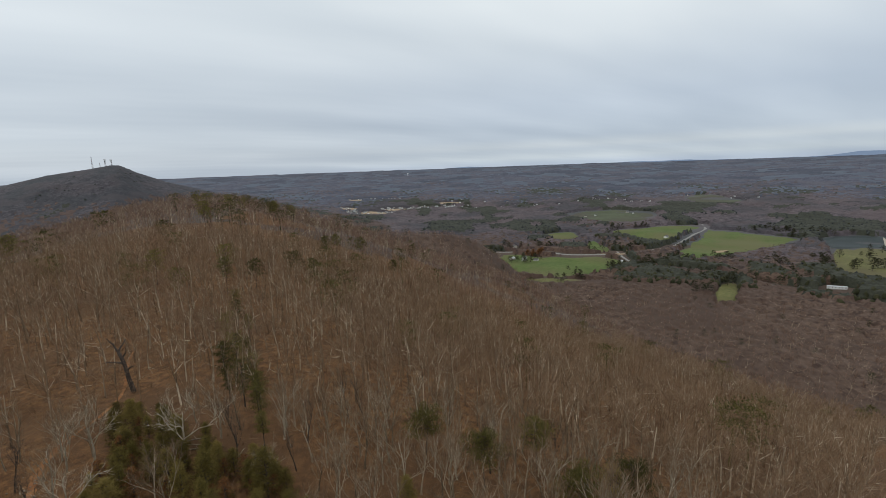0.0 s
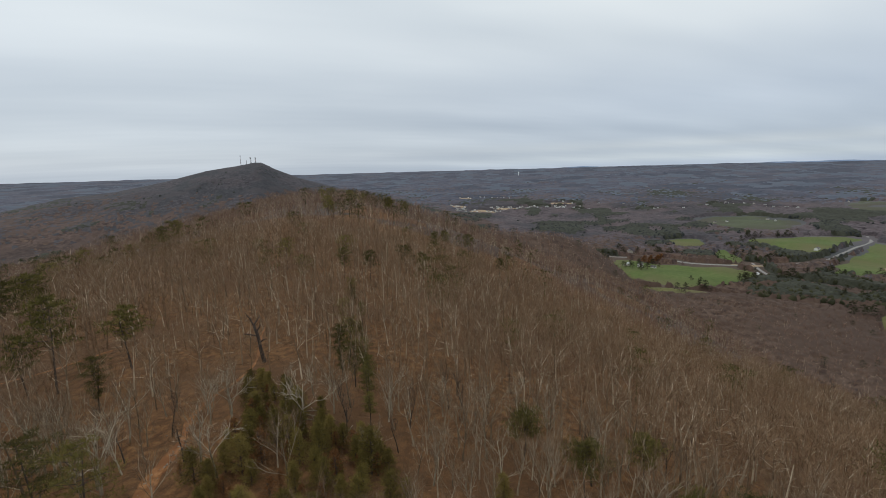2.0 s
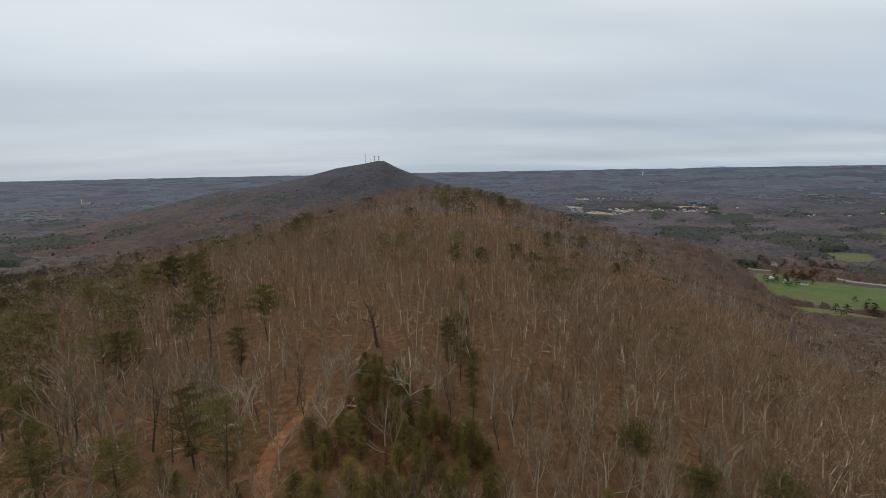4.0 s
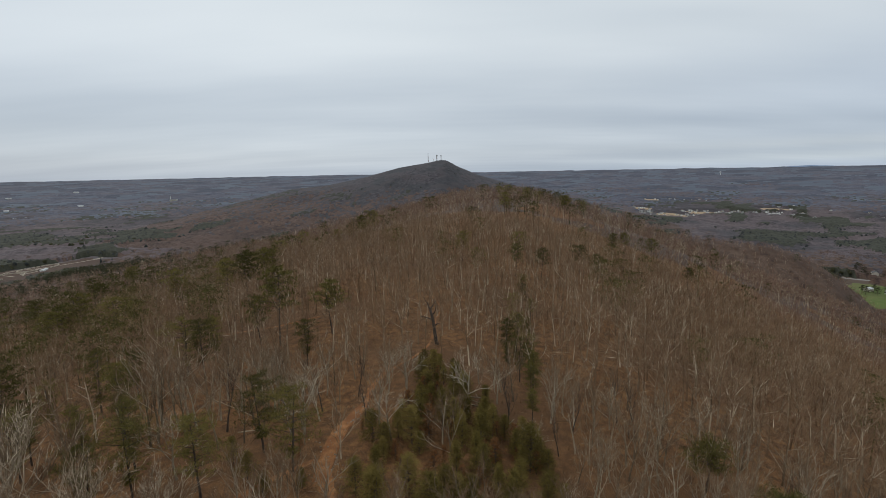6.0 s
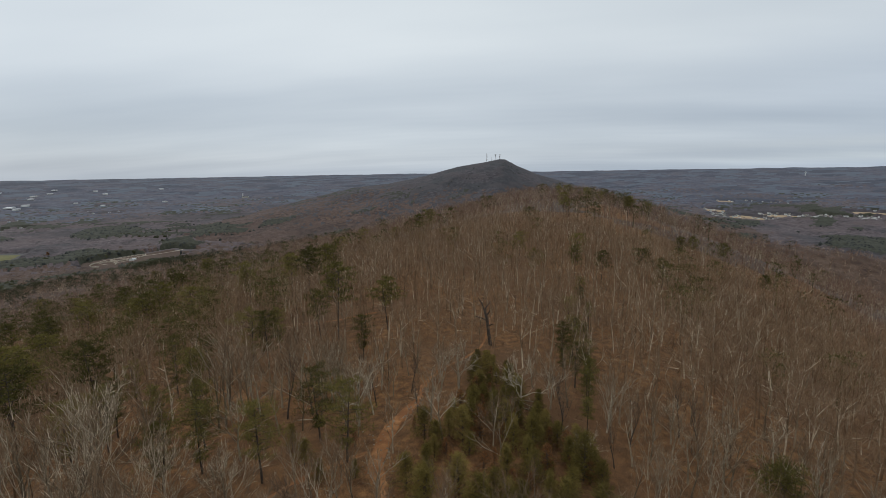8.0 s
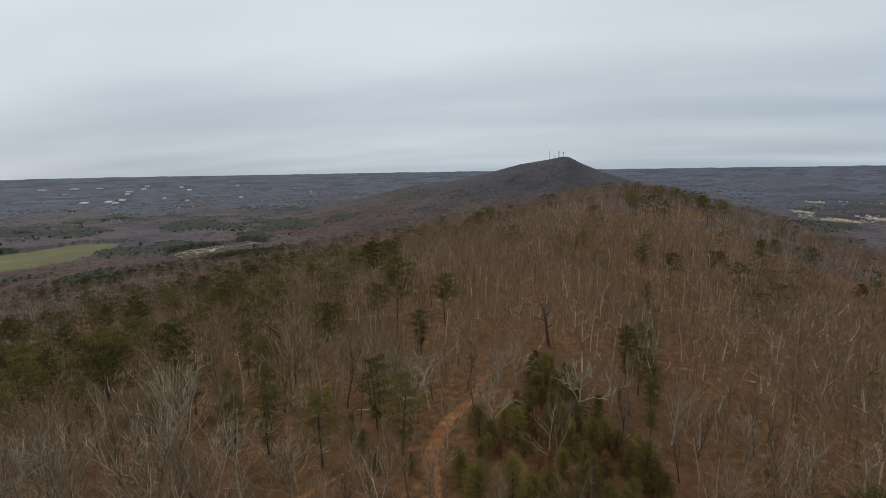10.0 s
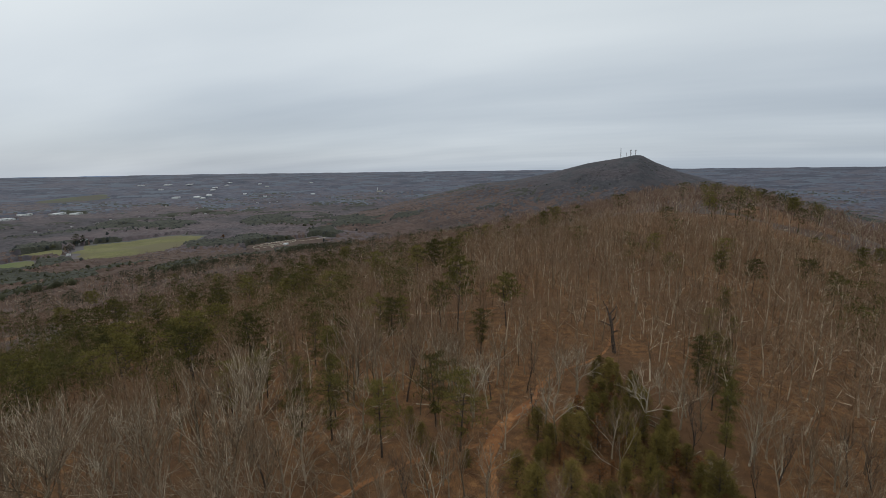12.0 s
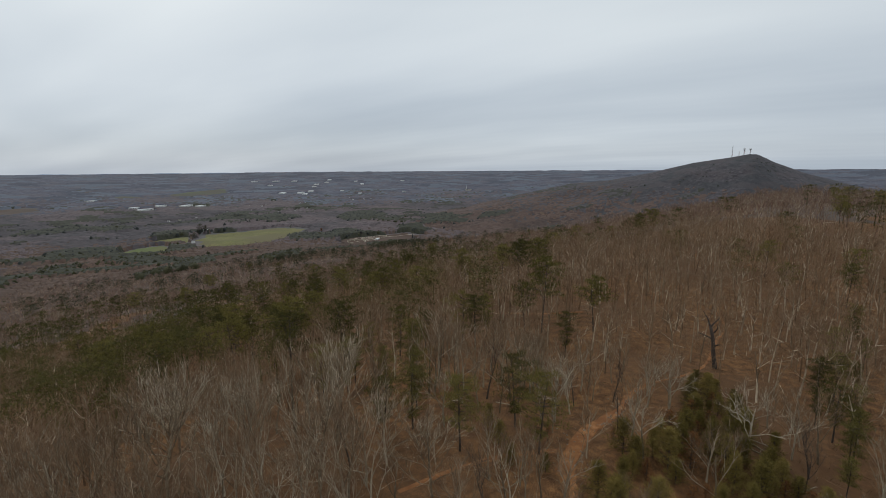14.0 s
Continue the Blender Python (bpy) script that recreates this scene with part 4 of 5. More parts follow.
def canopy_sheet():
    """The continuous, uneven top of the leafless woods in the low country, which sinks to the ground where the land is open."""
    rng = np.random.default_rng(71)
    ang = np.radians(np.arange(-81, 81.1, 0.25))
    rad = np.geomspace(400, 4885, 350)
    a, r = np.meshgrid(ang, rad)
    a = a + np.radians(rng.uniform(-0.09, 0.09, a.shape))
    r = r * (1 + rng.uniform(-0.0025, 0.0025, r.shape))
    r[-1] = 4885
    x, y = (-r * np.sin(a)).ravel(), (r * np.cos(a)).ravel()
    g = terrain(x, y)
    up, low = g - EYE, valley(x, y)
    rr = np.hypot(x, y)
    top, own = crowns(x, y, 10.0, 3.0)
    share = pine_share(x, y) + 0.16 * (own - 0.5)
    evergreen = (share > 0.32) & (rr > 700)
    high = 11.0 * np.where(rr > 1700, np.clip(-up / 215, 0.25, 1), 1) * np.where((y > 1050) & (up > low + 25), 0.6, 1) * (0.35 + 0.5 * ramp(rr, 500, 800))
    z = g + high * (0.45 + 0.50 * top + 0.10 * rng.uniform(-1, 1, len(x)) + 0.45 * evergreen)
    z = np.where(free(x, y), z, g - 2.5)
    z = np.where(rr < 430, g - 1.5, z)
    n, rows = len(ang), len(rad)
    i, j = np.meshgrid(np.arange(n - 1), np.arange(rows - 1))
    quads = np.stack([j * n + i, j * n + i + 1, (j + 1) * n + i + 1, (j + 1) * n + i], -1).reshape(-1, 4)
    q0 = quads[:, 0]
    blend = own[q0] - 0.5
    # Colour by distance from the camera; haze is tinted into the far bands.
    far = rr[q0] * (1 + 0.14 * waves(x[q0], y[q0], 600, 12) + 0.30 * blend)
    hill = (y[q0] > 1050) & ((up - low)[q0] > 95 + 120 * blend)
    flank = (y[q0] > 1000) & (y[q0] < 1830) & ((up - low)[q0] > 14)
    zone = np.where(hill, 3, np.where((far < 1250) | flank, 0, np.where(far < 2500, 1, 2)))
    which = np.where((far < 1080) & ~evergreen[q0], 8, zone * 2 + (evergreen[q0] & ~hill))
    me = mesh_of("canopy", np.column_stack([x, y, z]), quads, [WOODS, EVERGREEN, HAZY_WOODS, EVERGREEN, RIM_HAZE_WOODS, RIM_HAZE_PINES, HILL_WOODS, HILL_PINES, SLOPE_WOODS], which, True)
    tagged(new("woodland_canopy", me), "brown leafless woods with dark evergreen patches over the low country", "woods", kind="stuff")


canopy_sheet()


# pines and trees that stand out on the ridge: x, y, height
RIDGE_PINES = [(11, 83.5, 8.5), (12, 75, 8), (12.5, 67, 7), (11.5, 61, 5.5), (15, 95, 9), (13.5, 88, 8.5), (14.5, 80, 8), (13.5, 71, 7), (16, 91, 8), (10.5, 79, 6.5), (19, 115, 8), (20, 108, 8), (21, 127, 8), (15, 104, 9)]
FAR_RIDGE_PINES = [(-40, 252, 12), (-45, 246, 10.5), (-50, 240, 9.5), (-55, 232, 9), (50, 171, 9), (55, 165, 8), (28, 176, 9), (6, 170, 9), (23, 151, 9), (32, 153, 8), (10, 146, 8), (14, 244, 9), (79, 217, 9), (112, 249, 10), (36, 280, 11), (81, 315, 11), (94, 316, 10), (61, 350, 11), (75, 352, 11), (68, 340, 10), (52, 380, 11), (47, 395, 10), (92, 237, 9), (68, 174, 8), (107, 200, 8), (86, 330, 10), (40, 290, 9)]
NEAR_FLANK = [(-58, 56), (-36, 94), (-61, 53), (-178, 101), (-193, 103), (-80, 61), (-153, 94), (-166, 114), (-114, 74), (-371, 209), (-184, 138), (-181, 154), (-151, 145), (-436, 287), (-381, 282), (-118, 143), (-119, 136), (-89, 149), (-61, 152), (-60, 136), (-224, 323), (-128, 111), (-222, 132), (-40, 53), (-73, 70), (-142, 74), (-121, 87)]
FLANK_PINES = [(-40, 45), (-37, 48), (-48, 55), (-49, 64), (-60, 60), (-53, 69), (-27, 83), (-45, 80), (-61, 75), (-50, 83), (-66, 71), (-57, 79), (-46, 87), (-40, 94), (-26, 99), (-98, 42), (-85, 65), (-103, 73), (-128, 43), (-115, 93), (-144, 49),
               (-92, 124), (-70, 143), (-63, 163), (-117, 131), (-159, 76), (-92, 153), (-169, 69), (-161, 95), (-179, 54), (-142, 123), (-154, 130), (-189, 98), (-186, 120), (-175, 137), (-159, 172), (-86, 237), (-155, 201)]
FLANK_PINES += [(-214, 147), (-191, 181), (-180, 193), (-80, 260), (-262, 131), (-288, 83), (-193, 245), (-255, 220), (-323, 130), (-219, 313), (-361, 133), (-278, 333), (-380, 210), 
                (-110, 60), (-118, 52), (-96, 58), (-19, 50), (-28, 46), (-24, 54), (-133, 62), (-108, 80), (-140, 80), (-150, 64), (-125, 105)]

FLANK_PINES += NEAR_FLANK
ROUND_PINES = [(29.7, 49.2, 7.4), (32.5, 40, 7.0), (42.7, 41.1, 7.0), (37.7, 29.6, 7.2), (45.8, 28.5, 7.2)]


def shrub_spots():
    """Young pines crowd the open ground beside the footpath."""
    rng = np.random.default_rng(90)
    got = []
    while len(got) < 72:
        y = rng.uniform(41, 80)
        left_, right_ = -11.0 + 6.5 * ramp(y, 52, 70), 13.0 - 10.5 * ramp(y, 48, 72)
        x = float(rng.uniform(left_, right_)) - 1.5 * float(ramp(y, 66, 80))
        if all(math.hypot(x - q[0], y - q[1]) > 1.35 for q in got):
            got.append((x, y, rng.uniform(3.0, 6.0) * float(1 - 0.30 * ramp(y, 56, 74))))
    return got + [(-24, 49, 4.0), (-21, 46, 3.5), (-27, 52, 3.0), (21, 39, 6.0), (44, 30, 5.5), (-17, 47, 3.0)]


RIDGE_SHRUBS = shrub_spots()
RUSTY_SHRUBS = [(-3, 57, 4.2), (-6, 61, 3.8), (5, 49, 4.4), (8, 55, 3.8), (-2, 47, 4.5), (-4, 66, 3.6), (1, 60, 3.6), (4, 52, 3.0), (-4, 55, 2.8), (6, 57, 2.6), (-3, 63, 2.8), (10, 50, 2.8), (-7, 52, 2.4), (1, 46, 3.0), (-19, 53, 2.2), (-6, 49, 2.8), (3, 47, 2.6), (-1, 51, 2.4), (-5, 58, 2.4), (-12, 58, 1.8), (0, 57, 2.4), (-2, 74, 2.2), (8, 52, 2.2), (-10, 79, 2.0), (25, 60, 2.2), (-5, 44, 3.0), (7, 45, 2.8), (-2, 67, 2.6), (1, 70, 2.4)]
PALE_TREES = [(-7, 69, 8.5, 0), (-8, 56, 7.5, 1), (2.5, 63, 9.5, 2), (10, 54, 6.0, 1), (26, 57, 8.0, 0), (-20, 58, 10, 2), (-33, 50, 9, 0), (-45, 36, 10, 1), (-39, 30, 9, 2), (23, 62, 8, 1), (35, 60, 8, 0), (-27, 66, 10, 0)]

BROAD_TREES = [(-39, 32.5, 13.5), (-52, 31, 13.5), (-26, 37, 9.5), (-57, 24, 10.5), (-66, 28, 12), (-35, 40, 10.5), (-45, 41, 11.5)]


def height_at(x, y):
    return float(terrain(x, y))


def stand(thing, x, y, turn, scale):
    return copy_thing(thing, Matrix.Translation((x, y, height_at(x, y))) @ Matrix.Rotation(turn, 4, "Z") @ Matrix.Scale(scale, 4))


def plant_ridge():
    rng = np.random.default_rng(21)
    for label, mat, name, spots, base in (
            ("dark green pine with a ragged open crown", None, "pine_tree", RIDGE_PINES, 0), ("bushy young green pine beside the footpath", YOUNG_NEEDLES, "young_pine", RIDGE_SHRUBS, 1),
            ("shrub holding rust-brown dead leaves", RUST, "leafy_shrub", RUSTY_SHRUBS, 2)):
        protos = []
        for i in range(4 if base == 0 else 3):
            if base == 0:
                protos.append(pine_tree(700 + i, 9.0, 30, (0.42, 0.34, 0.4, 0.3)[i], (0.20, 0.24, 0.19, 0.22)[i], 60, label, name, None, "pines on the ridge", 0.34, 0.06))
            else:
                protos.append(pine_tree(720 + i + base * 5, 5.0, 40, 0.06, (0.33, 0.40, 0.29)[i], 34 if base == 1 else 18, label, name, mat, "shrubs on the ridge", 0.46 if base == 1 else 0.2, 0.046 if base == 1 else 0.08))
        used = set()
        for x, y, h in spots:
            k = int(rng.integers(len(protos)))
            scale, turn = h / (9.0 if base == 0 else 4.4), rng.uniform(0, 6.28)
            m = Matrix.Translation((x, y, height_at(x, y))) @ Matrix.Rotation(turn, 4, "Z") @ Matrix.Scale(scale, 4)
            if k in used:
                copy_thing(protos[k], m)
            else:
                used.add(k)
                protos[k].matrix_basis = m
        for k, p in enumerate(protos):
            if k not in used:
                x, y, h = spots[k]
                p.matrix_basis = Matrix.Translation((x + 4, y + 3, height_at(x + 4, y + 3)))
    flank = [pine_tree(740 + i, 9.0, 28 if i < 3 else 22, (0.22, 0.16, 0.28, 0.4, 0.36, 0.45)[i], (0.29, 0.33, 0.27, 0.34, 0.37, 0.31)[i], 76 if i < 3 else 38, "olive-green pine with a broad uneven crown on the wooded flank", "pine_tree", None,
                       "pines on the ridge", 0.36 if i < 3 else 0.42, 0.06 if i < 3 else 0.14) for i in range(6)]
    round_top = pine_tree(735, 7.0, 34, 0.44, 0.33, 60, "young pine with a dense rounded green crown on the wooded slope", "pine_tree", None, "pines on the ridge", 0.34, 0.075)
    for i, (x, y, h) in enumerate(ROUND_PINES):
        m = Matrix.Translation((x, y, height_at(x, y))) @ Matrix.Rotation(i * 1.9, 4, "Z") @ Matrix.Scale(h / 7.0, 4)
        if i:
            copy_thing(round_top, m)
        else:
            round_top.matrix_basis = m
    used = set()
    for x, y, *tall in FLANK_PINES + FAR_RIDGE_PINES:
        close = math.hypot(x, y) < 100
        k = int(rng.integers(3)) + (0 if close else 3)
        s = tall[0] / 9.0 if tall else rng.uniform(0.9, 1.15) * (1.08 if close else 1.30)
        m = Matrix.Translation((x, y, height_at(x, y))) @ Matrix.Rotation(rng.uniform(0, 6.28), 4, "Z") @ Matrix.Diagonal((s * rng.uniform(0.8, 1.05), s * rng.uniform(0.8, 1.05), s, 1))
        if k in used:
            copy_thing(flank[k], m)
        else:
            used.add(k)
            flank[k].matrix_basis = m
    # one prototype of each kind stands for itself, the rest are copies
    pale = [bare_tree(800 + i, "pale_tree", PALE_BARK, "bare tree with pale lichen-covered limbs", 9.0, PALE_LIMBS, spread=0.75, crooked=0.30, limbs=7) for i in range(3)]
    for i, (x, y, h, k) in enumerate(PALE_TREES):
        m = Matrix.Translation((x, y, height_at(x, y))) @ Matrix.Rotation(i * 1.7, 4, "Z") @ Matrix.Scale(h / 9.0, 4)
        first = next(j for j, q in enumerate(PALE_TREES) if q[3] == k) == i
        if first:
            pale[k].matrix_basis = m
        else:
            copy_thing(pale[k], m)
    broad = [bare_tree(850 + i, "bare_tree", (BARK, PALE_BARK, BARK)[i], "broad old bare tree with many long pale limbs", 10.0, PALE_LIMBS, spread=(0.76, 0.72, 0.84)[i], crooked=0.15, limbs=18, fork=0.20, twig=4, girth=0.040) for i in range(3)]
    for i, (x, y, h) in enumerate(BROAD_TREES):
        m = Matrix.Translation((x, y, height_at(x, y))) @ Matrix.Rotation(i * 2.1, 4, "Z") @ Matrix.Scale(h / 10.0, 4)
        if i < 3:
            broad[i].matrix_basis = m
        else:
            copy_thing(broad[i % 3], m)
    kinds = []
    for i in range(9):
        kinds.append(bare_tree(820 + i, "bare_tree", (BARK, BARK, PALE_BARK, BARK, BARK, DARK_BARK, BARK, PALE_BARK, BARK)[i], "tall leafless grey hardwood on leaf litter", 11.5,
                               spread=(0.5, 0.4, 0.6, 0.35, 0.55, 0.45, 0.7, 0.5, 0.42)[i], limbs=(6, 7, 6, 6, 7, 6, 6, 7, 6)[i], fork=(0.30, 0.38, 0.22, 0.42, 0.27, 0.35, 0.22, 0.32, 0.40)[i]))
    x, y = scatter(rng, 37, 84, 3.4, -80, 84)
    keep = free(x, y)
    taken = np.array([(q[0], q[1]) for q in RIDGE_PINES + ROUND_PINES + FLANK_PINES + PALE_TREES + BROAD_TREES])
    near = np.linalg.norm(np.column_stack([x, y])[:, None] - taken[None], axis=2).min(1)
    shrub_near = np.linalg.norm(np.column_stack([x, y])[:, None] - np.array([(q[0], q[1]) for q in RIDGE_SHRUBS])[None], axis=2).min(1)
    thin = ramp(np.abs(x + 8 + 0.02 * y), 2, 13)   # the ridge top is more open
    pine_near = np.linalg.norm(np.column_stack([x, y])[:, None] - np.array([(q[0], q[1]) for q in RIDGE_PINES + BROAD_TREES])[None], axis=2).min(1)
    broad_near = np.linalg.norm(np.column_stack([x, y])[:, None] - np.array([(q[0], q[1]) for q in BROAD_TREES])[None], axis=2).min(1)
    keep &= ((shrub_near > 2.4) | (rng.uniform(0, 1, len(x)) < 0.05)) & (near > 1.3) & (pine_near > 2.6) & (broad_near > 4.5) & (rng.uniform(0, 1, len(x)) < (0.78 + 0.22 * thin) * (1 - 0.22 * ramp(-x, 18, 36)))
    x, y = x[keep], y[keep]
    order = np.argsort(np.hypot(x, y) + 12 * np.abs(np.degrees(np.arctan2(-x, y)) - 25) / 60)[:300]
    for n, i in enumerate(order):
        k = n if n < len(kinds) else int(rng.integers(len(kinds)))
        tall = 0.82 + 0.50 * float(ramp(-x[i], 18, 40)) + 0.12 * float(ramp(x[i], 15, 40))
        m = Matrix.Translation((x[i], y[i], height_at(x[i], y[i]))) @ Matrix.Rotation(rng.uniform(0, 6.28), 4, "Z") @ Matrix.Scale(tall * rng.uniform(0.8, 1.12), 4)
        if n < len(kinds):
            kinds[k].matrix_basis = m
        else:
            copy_thing(kinds[k], m)
    rest = np.setdiff1d(np.arange(len(x)), order)
    rest = rest[rng.uniform(0, 1, len(rest)) < 0.8]
    if len(rest):
        woods("bare_woods", [slim_tree(130 + i, 2) for i in range(6)], TWIGS, x[rest], y[rest], "grey-brown leafless trees covering the ridge", 77)


for q in FLANK_PINES + FAR_RIDGE_PINES:
    LINES.append((np.array([q[:2], (q[0] * 0.97, q[1] * 0.97)], float), 3.6))
plant_woods()
plant_ridge()


# ---------------------------------------------------------------- dead wood and stones on the ridge
def snag(x, y, h):
    """A dark dead trunk with a few broken limbs."""
    rng = np.random.default_rng(5)
    tree = new("dead_tree")
    trunk, pts, _ = grow(rng, (0, 0, -0.4), (-0.12, 0, 1), h, 0.40, 0.24, 7, 0.06, 0.02)
    piece("trunk", *chain(trunk, 8), DARK_BARK, tree, smooth=True)
    for k, f, w in ((5, 2.6, (-0.9, 0.1, 0.5)), (6, 2.0, (0.7, 0.2, 0.6)), (7, 3.0, (-0.3, 0.3, 1)), (7, 2.4, (0.5, -0.2, 0.9)), (4, 1.4, (0.9, 0, 0.3))):
        s, _, _ = grow(rng, pts[k], w, f, 0.17, 0.06, 4, 0.2, 0.05)
        piece("limb", *chain(s, 5), DARK_BARK, tree)
    tree.location = (x, y, height_at(x, y))
    tagged(tree, "dead dark tree with stubby broken limbs beside the footpath", "tree")


snag(-2.4, 91, 8.0)


def fallen_log(x, y, length, turn, r, mat, label):
    rng = np.random.default_rng(int(abs(x) * 10 + abs(y)))
    log = new("fallen_log")
    d = (math.cos(turn), math.sin(turn), 0)
    a, b = np.array([x, y]), np.array([x + d[0] * length, y + d[1] * length])
    za, zb = height_at(*a), height_at(*b)
    s, pts, _ = grow(rng, (0, 0, r * 0.6), (d[0], d[1], (zb - za) / length), length, r, r * 0.5, 6, 0.03)
    piece("stem", *chain(s, 7), mat, log, smooth=True)
    for k in (2, 3, 5):
        s, _, _ = grow(rng, pts[k], (rng.normal(), rng.normal(), 0.6), rng.uniform(0.5, 1.3), r * 0.4, r * 0.12, 3, 0.2)
        piece("branch_stub", *chain(s, 4), mat, log)
    log.location = (x, y, za)
    tagged(log, label, "log", "fallen logs")


fallen_log(1.0, 66, 6.5, -0.45, 0.15, BARK, "grey fallen log lying on leaf litter")
fallen_log(1.6, 67.4, 6.0, -0.5, 0.13, BARK, "grey fallen log lying on leaf litter")
fallen_log(0.2, 68.2, 5.0, -0.25, 0.10, PALE_BARK, "pale fallen log lying on leaf litter")
fallen_log(7.5, 60, 3.0, 0.9, 0.09, PALE_BARK, "pale crooked fallen limb on the slope")
fallen_log(-30, 60, 4.0, 0.2, 0.10, BARK, "grey fallen log lying on leaf litter")
fallen_log(34, 70, 4.5, 1.0, 0.12, BARK, "grey fallen log lying on leaf litter")


def make_rocks():
    rng = np.random.default_rng(31)
    bm = bmesh.new()
    bmesh.ops.create_icosphere(bm, subdivisions=1, radius=0.5)
    for v in bm.verts:
        v.co *= rng.uniform(0.7, 1.15)
        v.co.z *= 0.55
    me = bpy.data.meshes.new("rock")
    bm.to_mesh(me)
    bm.free()
    me.materials.append(STONE)
    c = smooth_line(TRAIL[1:9], 12)
    for i in range(110):
        p = c[int(rng.integers(len(c)))] + rng.normal(0, 0.9, 2)
        s = rng.uniform(0.12, 0.42)
        ob = tagged(new("rock", me), "pale weathered rock on the dirt footpath", "rock", "rocks on the footpath")
        ob.matrix_basis = Matrix.Translation((p[0], p[1], height_at(*p) + 0.09 + 0.05 * s)) @ Euler((0, 0, rng.uniform(0, 6))).to_matrix().to_4x4() @ Matrix.Diagonal((s, s * rng.uniform(0.6, 1), s, 1))


make_rocks()


def make_brush():
    """Low twiggy brush and small fallen branches on the leaf litter."""
    rng = np.random.default_rng(81)
    protos = []
    for k in range(6):
        n = 9
        p = np.column_stack([rng.normal(0, 0.25, n), rng.normal(0, 0.25, n), np.zeros(n)])
        q = p + np.column_stack([rng.normal(0, 0.5, n), rng.normal(0, 0.5, n), rng.uniform(0.4, 1.7, n)])
        protos.append(blades(p, q, 0.045))
    for k in range(3):
        n = 5
        p = np.column_stack([rng.normal(0, 0.5, n), rng.normal(0, 0.5, n), np.full(n, 0.08)])
        q = p + np.column_stack([rng.normal(0, 1.2, n), rng.normal(0, 1.2, n), rng.uniform(0.0, 0.25, n)])
        protos.append(blades(p, q, 0.08))
    x, y = scatter(rng, 34, 120, 1.75, -70, 84)
    k = free(x, y) & (rng.uniform(0, 1, len(x)) < 0.75)
    woods("brush", protos, TWIGS, x[k], y[k], "low twiggy brush on orange-brown leaf litter", 82)


make_brush()


# ---------------------------------------------------------------- masts on the mountain
def box(bm, x, y, z, sx, sy, sz, m=None):
    v = bmesh.ops.create_cube(bm, size=1)["verts"]
    bmesh.ops.scale(bm, vec=(sx, sy, sz), verts=v)
    bmesh.ops.translate(bm, vec=(x, y, z + sz / 2), verts=v)
    if m is not None:
        bmesh.ops.transform(bm, matrix=m, verts=v)
    return v


def mast(x, y, h, wide, label, dishes=0, drum=False, thick=0.22):
    t = new("radio_mast")
    feet = [(math.cos(a) * wide, math.sin(a) * wide) for a in (0.3, 2.4, 4.5)]
    top = 0.35
    for fx, fy in feet:
        piece("leg", *tubes([[fx, fy, -3, fx * top, fy * top, h, thick, thick * 0.7]], 5), STEEL, t)
    n = max(4, int(h / 3.5))
    for k in range(n):
        f0, f1 = k / n, (k + 1) / n
        segs = []
        for i in range(3):
            (ax, ay), (bx, by) = feet[i], feet[(i + 1) % 3]
            s0, s1 = 1 + (top - 1) * f0, 1 + (top - 1) * f1
            segs += [[ax * s0, ay * s0, h * f0, bx * s1, by * s1, h * f1, thick * 0.6, thick * 0.6], [ax * s0, ay * s0, h * f0, bx * s0, by * s0, h * f0, thick * 0.5, thick * 0.5]]
        for seg in segs:
            piece("brace", *tubes([seg], 3), MAST_RED if (k // 2) % 2 else STEEL, t)
    for k in range(dishes):
        bm = bmesh.new()
        a = k * 2.1
        bmesh.ops.create_cone(bm, cap_ends=True, segments=14, radius1=1.5, radius2=1.3, depth=1.0,
                              matrix=Matrix.Translation((math.cos(a) * wide * 0.9, math.sin(a) * wide * 0.9, h * (0.55 + 0.13 * k))) @ Matrix.Rotation(a, 4, "Z") @ Matrix.Rotation(radians(90), 4, "Y"))
        part("dish", bm, WHITE, t, "white drum antenna")
    if drum:
        bm = bmesh.new()
        bmesh.ops.create_cone(bm, cap_ends=True, segments=12, radius1=2.6, radius2=2.6, depth=1.0, matrix=Matrix.Translation((0, 0, h - 1.5)))
        deck = part("platform", bm, STEEL, t, "round antenna platform")
        for k in range(6):
            bm = bmesh.new()
            a = k * 1.047
            box(bm, math.cos(a) * 2.7, math.sin(a) * 2.7, h - 3, 0.8, 0.8, 4.2)
            part("panel_antenna", bm, WHITE, deck)
    piece("antenna", *tubes([[0, 0, h - 0.5, 0, 0, h + h * 0.12, 0.22, 0.1]], 5), STEEL, t)
    t.location = (x, y, height_at(x, y))
    tagged(t, label, "radio mast", "masts on the mountain")


mast(-60, 1800, 36, 2.2, "tall slim lattice radio mast on the summit")
mast(-27, 1803, 22, 2.6, "lattice radio tower with round antenna platform", 3, True, 0.30)
mast(-11, 1802, 18, 2.0, "short lattice radio tower with dish antennas", 2, True, 0.26)
mast(-41, 1800, 15, 1.2, "small slim radio mast on the summit")


